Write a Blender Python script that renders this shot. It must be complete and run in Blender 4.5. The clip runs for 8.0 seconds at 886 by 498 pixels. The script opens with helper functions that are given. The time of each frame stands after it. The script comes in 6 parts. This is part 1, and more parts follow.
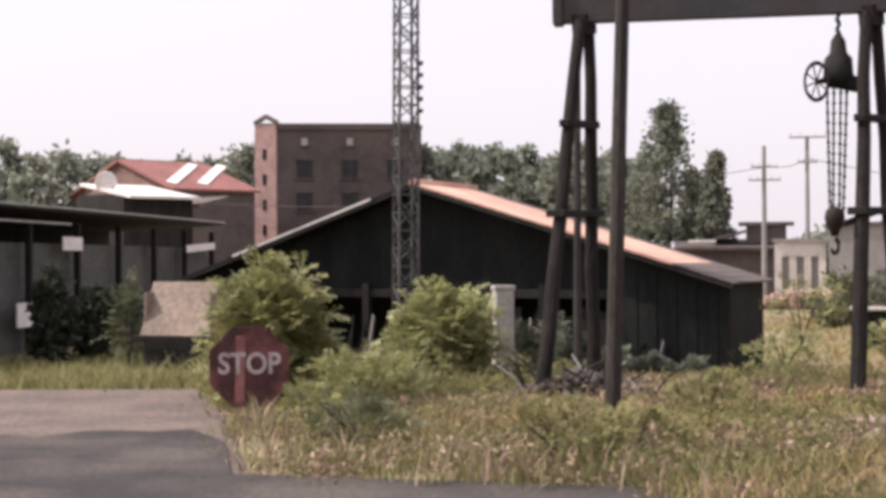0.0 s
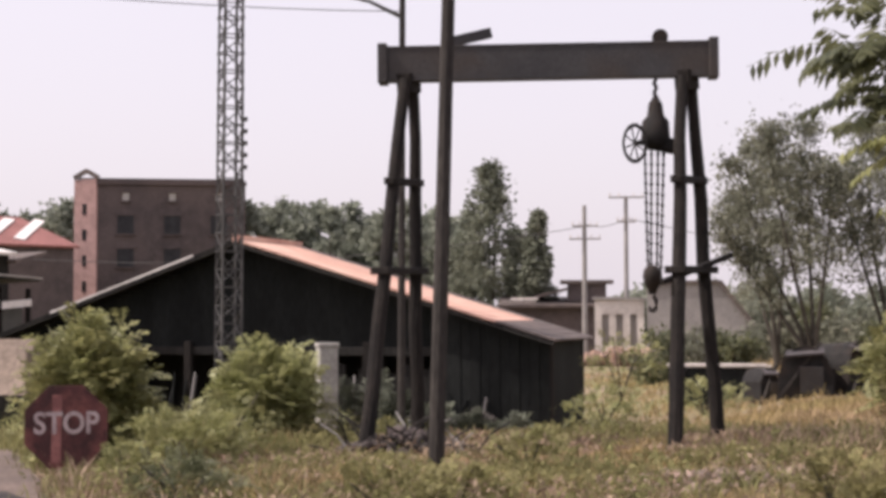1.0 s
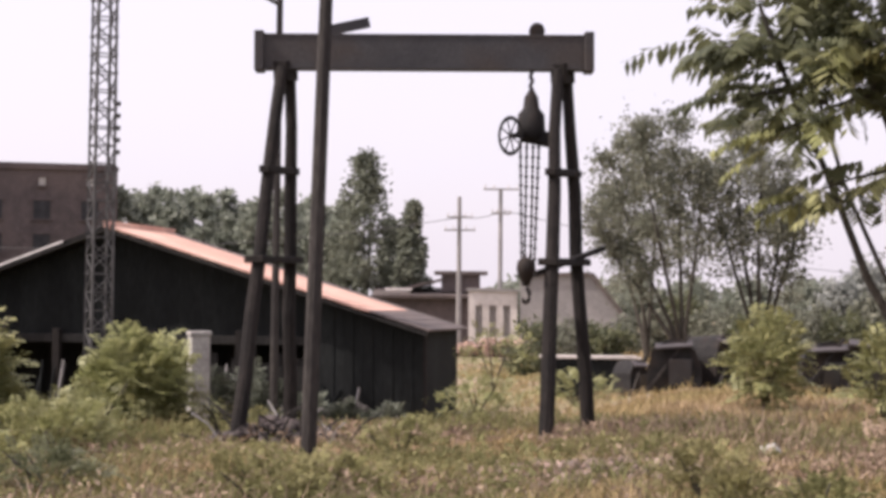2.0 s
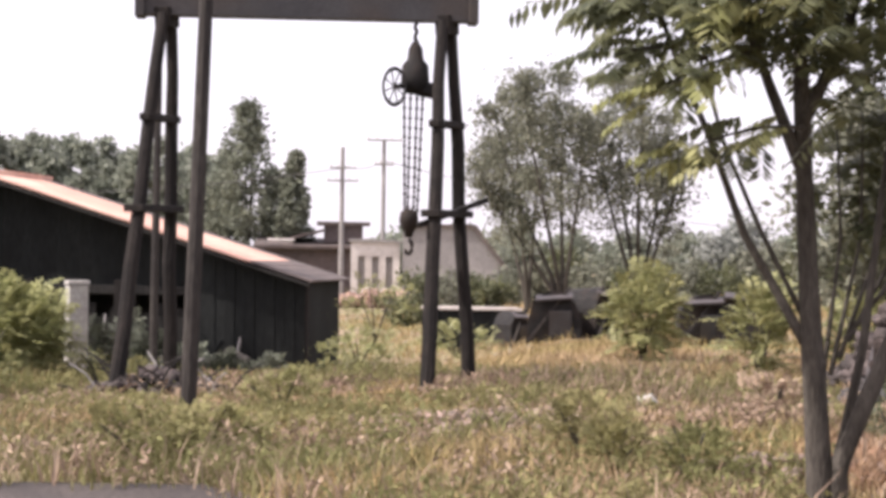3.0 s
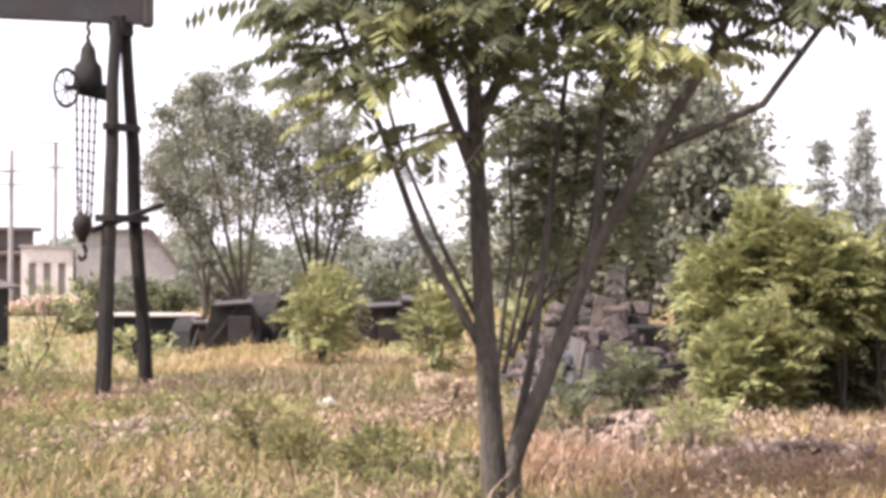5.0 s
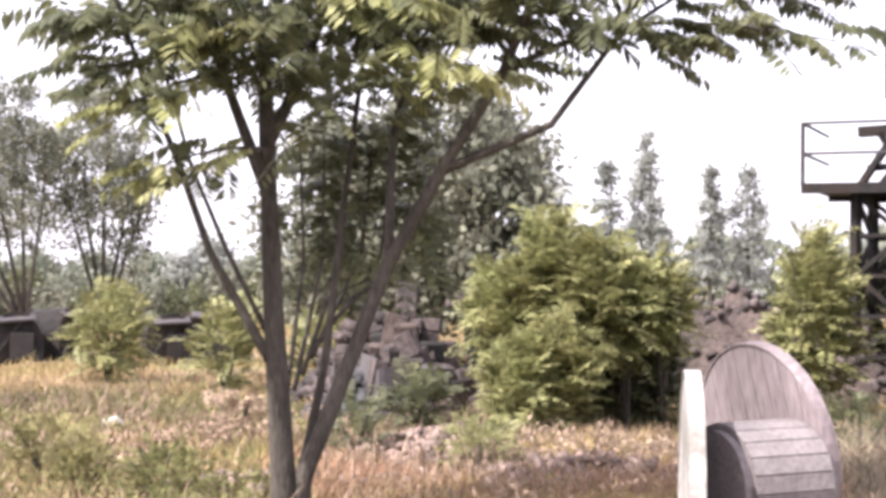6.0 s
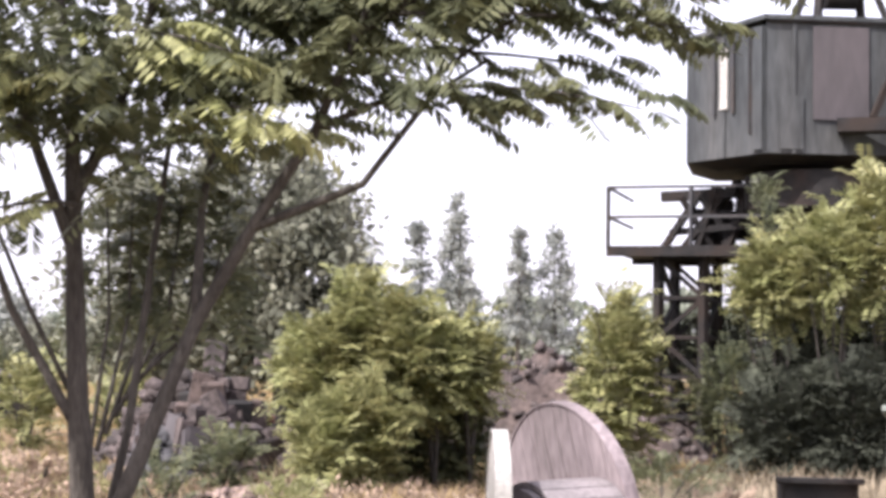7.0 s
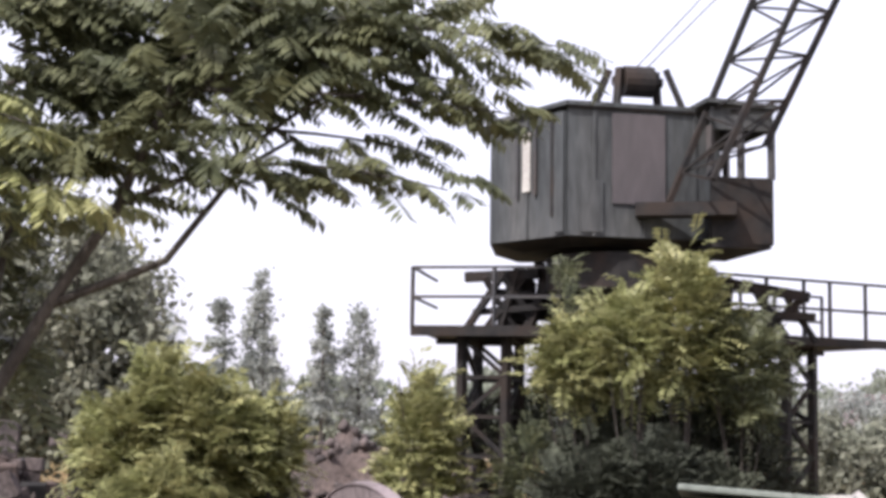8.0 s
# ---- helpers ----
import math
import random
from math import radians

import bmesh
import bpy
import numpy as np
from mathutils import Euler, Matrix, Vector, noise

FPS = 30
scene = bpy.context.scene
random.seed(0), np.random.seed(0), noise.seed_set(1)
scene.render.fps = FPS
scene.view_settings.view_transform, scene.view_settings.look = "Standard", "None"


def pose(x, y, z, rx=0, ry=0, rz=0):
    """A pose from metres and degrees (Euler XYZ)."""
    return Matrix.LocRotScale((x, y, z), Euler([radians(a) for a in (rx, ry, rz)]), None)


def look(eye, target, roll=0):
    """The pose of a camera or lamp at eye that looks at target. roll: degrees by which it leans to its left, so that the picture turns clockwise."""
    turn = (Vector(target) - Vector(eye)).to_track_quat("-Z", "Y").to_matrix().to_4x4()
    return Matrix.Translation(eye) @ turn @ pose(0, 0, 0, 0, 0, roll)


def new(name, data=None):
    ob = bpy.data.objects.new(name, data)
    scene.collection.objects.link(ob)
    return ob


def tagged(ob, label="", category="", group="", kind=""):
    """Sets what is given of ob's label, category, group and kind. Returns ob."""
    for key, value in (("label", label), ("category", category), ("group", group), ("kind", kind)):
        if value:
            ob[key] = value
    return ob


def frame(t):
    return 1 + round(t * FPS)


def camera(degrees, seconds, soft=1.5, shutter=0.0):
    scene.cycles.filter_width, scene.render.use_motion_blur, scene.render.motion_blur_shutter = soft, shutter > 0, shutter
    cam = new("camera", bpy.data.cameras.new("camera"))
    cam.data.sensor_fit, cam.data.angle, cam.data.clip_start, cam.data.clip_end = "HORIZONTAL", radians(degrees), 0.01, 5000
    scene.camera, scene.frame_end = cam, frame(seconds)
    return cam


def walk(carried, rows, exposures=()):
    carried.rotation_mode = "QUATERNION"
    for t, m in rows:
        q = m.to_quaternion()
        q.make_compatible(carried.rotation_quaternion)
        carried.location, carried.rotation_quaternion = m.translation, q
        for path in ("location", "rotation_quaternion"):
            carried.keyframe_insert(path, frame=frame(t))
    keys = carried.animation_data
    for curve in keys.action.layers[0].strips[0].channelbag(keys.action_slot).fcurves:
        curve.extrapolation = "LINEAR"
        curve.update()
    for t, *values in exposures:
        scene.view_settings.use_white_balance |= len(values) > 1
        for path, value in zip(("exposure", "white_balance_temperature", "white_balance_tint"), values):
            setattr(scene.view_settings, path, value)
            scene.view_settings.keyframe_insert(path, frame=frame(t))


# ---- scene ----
cam = camera(31.84, 8.0, soft=3.8)
PATH = [
    (0.0, pose(0, 0, 1.75, 90.41, 0, -0.00) @ pose(0, 0, 0, 0, 0, -0.23)),
    (0.5, pose(0, 0, 1.75, 91.59, 0, -2.76) @ pose(0, 0, 0, 0, 0, 0.04)),
    (1.0, pose(0, 0, 1.75, 92.50, 0, -6.48) @ pose(0, 0, 0, 0, 0, -0.15)),
    (1.2, pose(0, 0, 1.75, 92.66, 0, -7.89) @ pose(0, 0, 0, 0, 0, -0.10)),
    (2.3, pose(0, 0, 1.75, 91.79, 0, -12.20) @ pose(0, 0, 0, 0, 0, 0.59)),
    (2.5, pose(0, 0, 1.75, 91.50, 0, -13.13) @ pose(0, 0, 0, 0, 0, 0.63)),
    (3.0, pose(0, 0, 1.75, 90.39, 0, -15.44) @ pose(0, 0, 0, 0, 0, 0.86)),
    (3.5, pose(0, 0, 1.75, 90.11, 0, -18.32) @ pose(0, 0, 0, 0, 0, 0.60)),
    (4.0, pose(0, 0, 1.75, 90.73, 0, -20.80) @ pose(0, 0, 0, 0, 0, 0.54)),
    (4.2, pose(0, 0, 1.75, 90.85, 0, -21.92) @ pose(0, 0, 0, 0, 0, 0.40)),
    (5.3, pose(0, 0, 1.75, 90.78, 0, -29.54) @ pose(0, 0, 0, 0, 0, 0.60)),
    (5.5, pose(0, 0, 1.75, 90.98, 0, -31.14) @ pose(0, 0, 0, 0, 0, 0.80)),
    (6.0, pose(0, 0, 1.75, 91.35, 0, -34.92) @ pose(0, 0, 0, 0, 0, 0.54)),
    (6.5, pose(0, 0, 1.75, 92.48, 0, -38.12) @ pose(0, 0, 0, 0, 0, 0.63)),
    (7.0, pose(0, 0, 1.75, 93.61, 0, -41.88) @ pose(0, 0, 0, 0, 0, 0.91)),
    (7.5, pose(0, 0, 1.75, 94.80, 0, -45.33) @ pose(0, 0, 0, 0, 0, 0.72)),
    (8.0, pose(0, 0, 1.75, 96.63, 0, -49.05) @ pose(0, 0, 0, 0, 0, 0.85)),
]
walk(cam, PATH, exposures=[(0.0, 0.6, 6420, 14), (1.2, 0.42, 6480, 17), (2.5, 0.8, 6300, 18), (3.5, 1.05, 6350, 14), (4.2, 1.1, 6350, 14), (5.5, 1.58, 6250, 16), (6.0, 1.57, 6150, 16), (7.0, 1.36, 6000, 16), (7.5, 1.22, 5950, 15), (8.0, 0.92, 5950, 14)])

# ---- light: hazy bright sky, sun high in the west ----
SUN_BEARING, SUN_HEIGHT = -88.0, 50.0
world = bpy.data.worlds.new("hazy_sky")
scene.world = world
world.use_nodes = True
wn, wl = world.node_tree.nodes, world.node_tree.links
sky = wn.new("ShaderNodeTexSky")
sky.sky_type, sky.sun_disc = "NISHITA", False
sky.sun_elevation, sky.sun_rotation = radians(SUN_HEIGHT), radians(SUN_BEARING)
sky.air_density, sky.dust_density = 1.0, 6.0
haze = wn.new("ShaderNodeMix")
haze.data_type = "RGBA"
haze.inputs[0].default_value = 0.6
haze.inputs[7].default_value = (9.5, 8.9, 9.3, 1)
wl.new(sky.outputs[0], haze.inputs[6])
wl.new(haze.outputs[2], wn["Background"].inputs[0])
wn["Background"].inputs[1].default_value = 0.1
sun = new("sun", bpy.data.lights.new("sun", "SUN"))
sun.data.energy, sun.data.angle, sun.data.color = 3.6, radians(0.8), (1.0, 0.94, 0.84)
_b, _h = radians(SUN_BEARING), radians(SUN_HEIGHT)
sun.matrix_world = look((80 * math.sin(_b) * math.cos(_h), 80 * math.cos(_b) * math.cos(_h), 80 * math.sin(_h)), (0, 0, 0))


# ---- materials ----
def material(name, base, second=None, scale=3.0, rough=0.85, metal=0.0, bump=0.3, fine=40.0, spread=0.12, island=0.0, translucent=0.0, third=None, third_scale=0.6, stretch=(1, 1, 1)):
    """Two colours in coarse patches, a third in larger stains, fine grain in tone and relief."""
    m = bpy.data.materials.new(name)
    m.use_nodes = True
    n, l = m.node_tree.nodes, m.node_tree.links
    b = n["Principled BSDF"]
    geo = n.new("ShaderNodeNewGeometry")
    mp = n.new("ShaderNodeMapping")
    mp.inputs["Scale"].default_value = stretch
    l.new(geo.outputs["Position"], mp.inputs["Vector"])

    def noise_tex(s, detail=4.0):
        t = n.new("ShaderNodeTexNoise")
        t.inputs["Scale"].default_value, t.inputs["Detail"].default_value = s, detail
        l.new(mp.outputs[0], t.inputs["Vector"])
        return t

    def mix(fac, a, c, blend="MIX"):
        x = n.new("ShaderNodeMix")
        x.data_type, x.blend_type = "RGBA", blend
        l.new(fac, x.inputs[0]) if hasattr(fac, "links") else None
        for s, v in ((x.inputs[6], a), (x.inputs[7], c)):
            if isinstance(v, tuple):
                s.default_value = (*v[:3], 1)
            else:
                l.new(v, s)
        return x.outputs[2]

    def ramp(out, lo, hi):
        r = n.new("ShaderNodeMapRange")
        r.inputs[1].default_value, r.inputs[2].default_value = lo, hi
        l.new(out, r.inputs[0])
        return r.outputs[0]

    second = second or tuple(c * 0.7 for c in base)
    col = mix(ramp(noise_tex(scale).outputs[0], 0.38, 0.62), base, second)
    if third:
        col = mix(ramp(noise_tex(third_scale).outputs[0], 0.45, 0.65), col, third)
    hs = n.new("ShaderNodeHueSaturation")
    grain = noise_tex(fine, 3.0)
    r = n.new("ShaderNodeMapRange")
    r.inputs[1].default_value, r.inputs[2].default_value = 0.25, 0.75
    r.inputs[3].default_value, r.inputs[4].default_value = 1 - spread * 2, 1 + spread * 2
    l.new(grain.outputs[0], r.inputs[0])
    val = r.outputs[0]
    if island:
        r2 = n.new("ShaderNodeMapRange")
        r2.inputs[3].default_value, r2.inputs[4].default_value = 1 - island, 1 + island
        l.new(geo.outputs["Random Per Island"], r2.inputs[0])
        mm = n.new("ShaderNodeMath")
        mm.operation = "MULTIPLY"
        l.new(val, mm.inputs[0]), l.new(r2.outputs[0], mm.inputs[1])
        val = mm.outputs[0]
    l.new(val, hs.inputs["Value"]), l.new(col, hs.inputs["Color"])
    l.new(hs.outputs[0], b.inputs["Base Color"])
    b.inputs["Roughness"].default_value, b.inputs["Metallic"].default_value = rough, metal
    b.inputs["Specular IOR Level"].default_value = 0.2
    if bump:
        bp = n.new("ShaderNodeBump")
        bp.inputs["Strength"].default_value, bp.inputs["Distance"].default_value = bump, 0.02
        l.new(grain.outputs[0], bp.inputs["Height"]), l.new(bp.outputs[0], b.inputs["Normal"])
    if translucent:
        tr, sh = n.new("ShaderNodeBsdfTranslucent"), n.new("ShaderNodeMixShader")
        l.new(hs.outputs[0], tr.inputs[0])
        sh.inputs[0].default_value = translucent
        l.new(b.outputs[0], sh.inputs[1]), l.new(tr.outputs[0], sh.inputs[2])
        l.new(sh.outputs[0], n["Material Output"].inputs[0])
    return m


M = {
    "soil": material("dry_soil_and_litter", (0.27, 0.20, 0.14), (0.19, 0.15, 0.09), 1.3, fine=25, spread=0.2, bump=0.8, third=(0.17, 0.17, 0.07), third_scale=0.25),
    "road": material("worn_dark_asphalt", (0.036, 0.031, 0.031), (0.054, 0.046, 0.044), 1.4, fine=22, spread=0.22, third=(0.085, 0.07, 0.062), third_scale=0.6, bump=0.8),
    "grass": material("dry_meadow_grass", (0.355, 0.262, 0.128), (0.27, 0.222, 0.10), 0.7, fine=6, spread=0.15, island=0.45, translucent=0.3, third=(0.36, 0.26, 0.165), third_scale=0.3, bump=0),
    "weeds": material("green_weeds", (0.175, 0.175, 0.075), (0.245, 0.22, 0.105), 0.8, fine=5, spread=0.15, island=0.35, translucent=0.35, bump=0),
    "rust_grass": material("reddish_dry_grass", (0.36, 0.225, 0.15), (0.30, 0.21, 0.13), 0.9, fine=6, spread=0.15, island=0.4, translucent=0.3, bump=0),
    "pale_grass": material("bleached_straw_grass", (0.34, 0.28, 0.2), (0.27, 0.225, 0.16), 0.9, fine=6, spread=0.15, island=0.4, translucent=0.3, bump=0),
    "earth": material("brown_heaped_earth", (0.07, 0.054, 0.049), (0.045, 0.036, 0.033), 1.8, fine=14, spread=0.25, island=0.3, third=(0.09, 0.068, 0.06), third_scale=0.8, bump=0.8),
    "stalk": material("brown_dry_stalks", (0.27, 0.19, 0.14), (0.34, 0.26, 0.19), 1.0, fine=5, spread=0.15, island=0.4, translucent=0.2, bump=0),
    # Pale leaf colour; also paints sunlit sprays on darker-leaved plants.
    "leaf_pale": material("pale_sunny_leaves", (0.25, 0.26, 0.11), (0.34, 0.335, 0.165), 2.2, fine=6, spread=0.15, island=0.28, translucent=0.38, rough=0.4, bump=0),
    "dust": material("dusty_tan_margin", (0.155, 0.117, 0.101), (0.11, 0.085, 0.076), 0.9, fine=20, spread=0.22, bump=0.8),
    # Ordinary leaves darkened in the colour to stand for foliage in shade.
    "shade_leaf": material("shade_darkened_leaves", (0.042, 0.046, 0.034), (0.062, 0.067, 0.047), 0.8, fine=3, spread=0.15, island=0.35, translucent=0.25, bump=0),
    "ruin_stone": material("sooty_pink_masonry", (0.1, 0.08, 0.075), (0.06, 0.05, 0.048), 3, fine=18, spread=0.25, island=0.3, third=(0.045, 0.038, 0.036), third_scale=1.5),
    "poplar_leaf": material("dull_poplar_leaves", (0.155, 0.168, 0.128), (0.205, 0.215, 0.165), 0.4, fine=1, spread=0.12, island=0.3, translucent=0.35, bump=0),
    "rust_panel": material("faded_rusty_sheet", (0.088, 0.077, 0.08), (0.066, 0.06, 0.062), 1.5, rough=0.65, fine=9, spread=0.06, stretch=(1, 1, 0.3)),
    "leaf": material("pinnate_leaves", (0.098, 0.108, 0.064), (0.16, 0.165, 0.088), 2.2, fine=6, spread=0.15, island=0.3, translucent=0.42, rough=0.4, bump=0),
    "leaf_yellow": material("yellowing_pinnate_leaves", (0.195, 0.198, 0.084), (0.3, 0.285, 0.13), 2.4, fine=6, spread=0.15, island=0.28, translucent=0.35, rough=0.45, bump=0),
    "willow": material("grey_green_willow_leaves", (0.168, 0.175, 0.132), (0.225, 0.225, 0.172), 0.8, fine=3, spread=0.15, island=0.4, translucent=0.4, bump=0),
    # Two far leaf tones, paled and greyed in the colour to give distance haze.
    "far_leaf": material("haze_tinted_foliage", (0.235, 0.255, 0.205), (0.3, 0.315, 0.255), 0.3, fine=1, spread=0.12, island=0.25, translucent=0.45, bump=0),
    "haze_leaf": material("haze_paled_foliage", (0.28, 0.295, 0.275), (0.35, 0.36, 0.335), 0.3, fine=1, spread=0.1, island=0.2, translucent=0.45, bump=0),
    "bark": material("grey_brown_bark", (0.052, 0.045, 0.038), (0.08, 0.07, 0.06), 6, fine=45, spread=0.2, bump=0.8, stretch=(1, 1, 0.25)),
    "timber": material("tarred_dark_timber", (0.013, 0.011, 0.0105), (0.022, 0.018, 0.016), 5, fine=40, spread=0.2, bump=0.6, stretch=(1, 1, 0.15)),
    "pole": material("weathered_pole_timber", (0.032, 0.028, 0.027), (0.05, 0.044, 0.04), 5, fine=40, spread=0.2, bump=0.5, stretch=(1, 1, 0.15)),
    "steel": material("dull_dark_painted_steel", (0.046, 0.045, 0.048), (0.06, 0.058, 0.06), 2, fine=30, rough=0.6, spread=0.1, third=(0.06, 0.051, 0.047), third_scale=1.2),
    "iron": material("sooty_cast_iron", (0.014, 0.013, 0.0135), (0.024, 0.022, 0.021), 6, rough=0.75, metal=0.0, fine=50, third=(0.03, 0.022, 0.018), third_scale=2),
    "mast": material("galvanised_mast_steel", (0.11, 0.107, 0.105), (0.075, 0.072, 0.07), 2, rough=0.6, metal=0.3, fine=20),
    "cab": material("weathered_grey_sheet_steel", (0.062, 0.066, 0.068), (0.042, 0.045, 0.047), 2.2, rough=0.6, fine=12, spread=0.15, third=(0.084, 0.083, 0.081), third_scale=0.9, stretch=(1, 1, 0.22), bump=0.2),
    # On the mill these two bricks paint the shaded front and sunlit side.
    "brick_dark": material("dark_brown_brick", (0.10, 0.081, 0.079), (0.078, 0.064, 0.063), 1.2, fine=8, spread=0.15, third=(0.12, 0.095, 0.09), third_scale=0.2),
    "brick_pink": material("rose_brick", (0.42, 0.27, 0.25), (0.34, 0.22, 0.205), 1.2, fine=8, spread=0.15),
    "brick": material("broken_red_brick", (0.36, 0.24, 0.19), (0.27, 0.19, 0.16), 4, fine=30, spread=0.2, island=0.3),
    "rubble": material("pinkish_rubble", (0.27, 0.195, 0.165), (0.17, 0.13, 0.112), 3, fine=20, spread=0.2, island=0.4),
    "tile_lit": material("sunlit_salmon_tile", (0.6, 0.36, 0.285), (0.5, 0.305, 0.245), 1.5, fine=20, spread=0.1, third=(0.66, 0.45, 0.36), third_scale=0.5),
    "tile_dark": material("dark_grey_brown_tile", (0.1, 0.084, 0.08), (0.135, 0.108, 0.1), 1.2, fine=15, spread=0.15),
    "red_roof": material("red_sheet_roof", (0.27, 0.12, 0.11), (0.22, 0.10, 0.09), 0.5, fine=4, spread=0.12),
    "pale_sheet": material("pale_roof_sheet", (0.75, 0.70, 0.68), (0.62, 0.58, 0.56), 0.6, fine=5, spread=0.08, rough=0.6),
    # On the open shed these near-black tones carry the shade of front and interior.
    "dark_board": material("near_black_boards", (0.016, 0.015, 0.0145), (0.026, 0.024, 0.022), 2, fine=20, spread=0.2, stretch=(1, 1, 0.2)),
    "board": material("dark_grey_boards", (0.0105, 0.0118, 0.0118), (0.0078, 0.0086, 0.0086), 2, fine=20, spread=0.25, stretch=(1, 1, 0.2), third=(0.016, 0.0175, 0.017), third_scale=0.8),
    "shed_panel": material("dull_greenish_black_boards", (0.085, 0.084, 0.079), (0.11, 0.108, 0.1), 0.7, fine=10, spread=0.2, third=(0.06, 0.06, 0.057), third_scale=0.3),
    "plaster": material("whitewashed_plaster", (0.66, 0.61, 0.58), (0.56, 0.52, 0.49), 0.6, fine=8, spread=0.08, third=(0.48, 0.43, 0.40), third_scale=0.3),
    "grey_wall": material("grey_render", (0.30, 0.28, 0.27), (0.24, 0.225, 0.22), 0.6, fine=8, spread=0.1),
    "tan": material("tan_sheeting", (0.25, 0.195, 0.16), (0.19, 0.15, 0.125), 0.8, fine=8, spread=0.15),
    "sign_red": material("faded_red_enamel", (0.085, 0.033, 0.033), (0.055, 0.026, 0.026), 6, rough=0.55, fine=40, third=(0.16, 0.06, 0.055), third_scale=4),
    "sign_stripe": material("bleached_pink_enamel", (0.3, 0.13, 0.12), (0.2, 0.085, 0.08), 8, rough=0.6, fine=40),
    "sign_white": material("chalky_white_paint", (0.48, 0.39, 0.385), (0.34, 0.27, 0.27), 8, fine=60),
    "drum": material("sun_bleached_planks", (0.27, 0.225, 0.23), (0.2, 0.165, 0.17), 3, fine=30, spread=0.15, stretch=(1, 1, 0.2), third=(0.15, 0.125, 0.125), third_scale=1.6),
    "drum_core": material("grey_drum_staves", (0.21, 0.185, 0.187), (0.16, 0.143, 0.145), 3, fine=30, spread=0.12),
    # whiter copy of the drum wood, for the flange that faces the sun
    "drum_rim": material("sunlit_weathered_wood", (0.37, 0.355, 0.335), (0.28, 0.27, 0.255), 5, fine=30, third=(0.22, 0.21, 0.19), third_scale=3),
    "concrete": material("weathered_concrete", (0.42, 0.40, 0.37), (0.33, 0.31, 0.29), 2, fine=20),
    "glass": material("dusty_window_glass", (0.02, 0.02, 0.022), (0.035, 0.035, 0.038), 2, rough=0.35, bump=0, fine=5),
    "green_metal": material("faded_green_sheet", (0.16, 0.178, 0.155), (0.2, 0.215, 0.19), 2, rough=0.6, fine=12),
    "wire": material("overhead_wire", (0.12, 0.115, 0.115), None, 3, rough=0.6, bump=0),
}


# ---- building helpers ----
EYE_H = 1.75


def polar(bearing, rise, dist):
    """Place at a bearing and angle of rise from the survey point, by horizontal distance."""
    a = radians(bearing)
    return Vector((dist * math.sin(a), dist * math.cos(a), EYE_H + dist * math.tan(radians(rise))))


def thing(name, at, label, category, group="", kind="", turn=0.0):
    e = new(name)
    e.matrix_world = pose(at[0], at[1], at[2], 0, 0, turn)
    return tagged(e, label, category, group, kind)


def part(name, bm, mat, parent, label="", smooth=False):
    """Links a bmesh, in world places, as one mesh under its parent."""
    me = bpy.data.meshes.new(name)
    bm.normal_update()
    bm.to_mesh(me)
    bm.free()
    return part_mesh(name, me, mat, parent, label, smooth)


def part_mesh(name, me, mat, parent, label="", smooth=False):
    me.materials.append(M[mat])
    if smooth:
        me.polygons.foreach_set("use_smooth", [True] * len(me.polygons))
    ob = new(name, me)
    if parent:
        ob.parent = parent
        if parent.parent is None:
            ob.matrix_parent_inverse = parent.matrix_basis.inverted()
    return tagged(ob, label)


def box(bm, m, size, bevel=0.0):
    """A box of that size centred on the pose m."""
    r = bmesh.ops.create_cube(bm, size=1.0, matrix=m @ Matrix.Diagonal((*size, 1)))
    if bevel:
        es = list({e for v in r["verts"] for e in v.link_edges})
        bmesh.ops.bevel(bm, geom=es, offset=bevel, segments=1, affect="EDGES")
    return bm


def one_box(m, size, bevel=0.0):
    return box(bmesh.new(), m, size, bevel)


def beam_between(bm, a, b, w, h=None, bevel=0.0):
    a, b = Vector(a), Vector(b)
    d = b - a
    q = d.to_track_quat("Z", "X").to_matrix().to_4x4()
    return box(bm, Matrix.Translation((a + b) / 2) @ q, (w, h or w, d.length), bevel)


def tube(bm, pts, radii, sides=8, wobble=0.0, rng=None):
    """A tapering tube along points."""
    rings = []
    pts = [Vector(p) for p in pts]
    for i, p in enumerate(pts):
        d = (pts[min(i + 1, len(pts) - 1)] - pts[max(i - 1, 0)]).normalized()
        q = d.to_track_quat("Z", "X").to_matrix()
        ring = []
        for k in range(sides):
            a = 2 * math.pi * k / sides
            r = radii[i] * (1 + (rng.uniform(-wobble, wobble) if rng else 0))
            ring.append(bm.verts.new(p + q @ Vector((r * math.cos(a), r * math.sin(a), 0))))
        rings.append(ring)
    for r0, r1 in zip(rings, rings[1:]):
        for k in range(sides):
            bm.faces.new((r0[k], r0[(k + 1) % sides], r1[(k + 1) % sides], r1[k]))
    bm.faces.new(rings[0][::-1])
    bm.faces.new(rings[-1])
    return bm


def mesh_np(name, verts, faces):
    """A mesh from arrays: faces of one length."""
    me = bpy.data.meshes.new(name)
    k = faces.shape[1]
    me.vertices.add(len(verts))
    me.vertices.foreach_set("co", verts.astype(np.float32).ravel())
    me.loops.add(faces.size)
    me.loops.foreach_set("vertex_index", faces.astype(np.int32).ravel())
    me.polygons.add(len(faces))
    me.polygons.foreach_set("loop_start", np.arange(0, faces.size, k, dtype=np.int32))
    me.update(calc_edges=True)
    return me


def unit(v):
    return v / np.maximum(np.linalg.norm(v, axis=-1, keepdims=True), 1e-9)


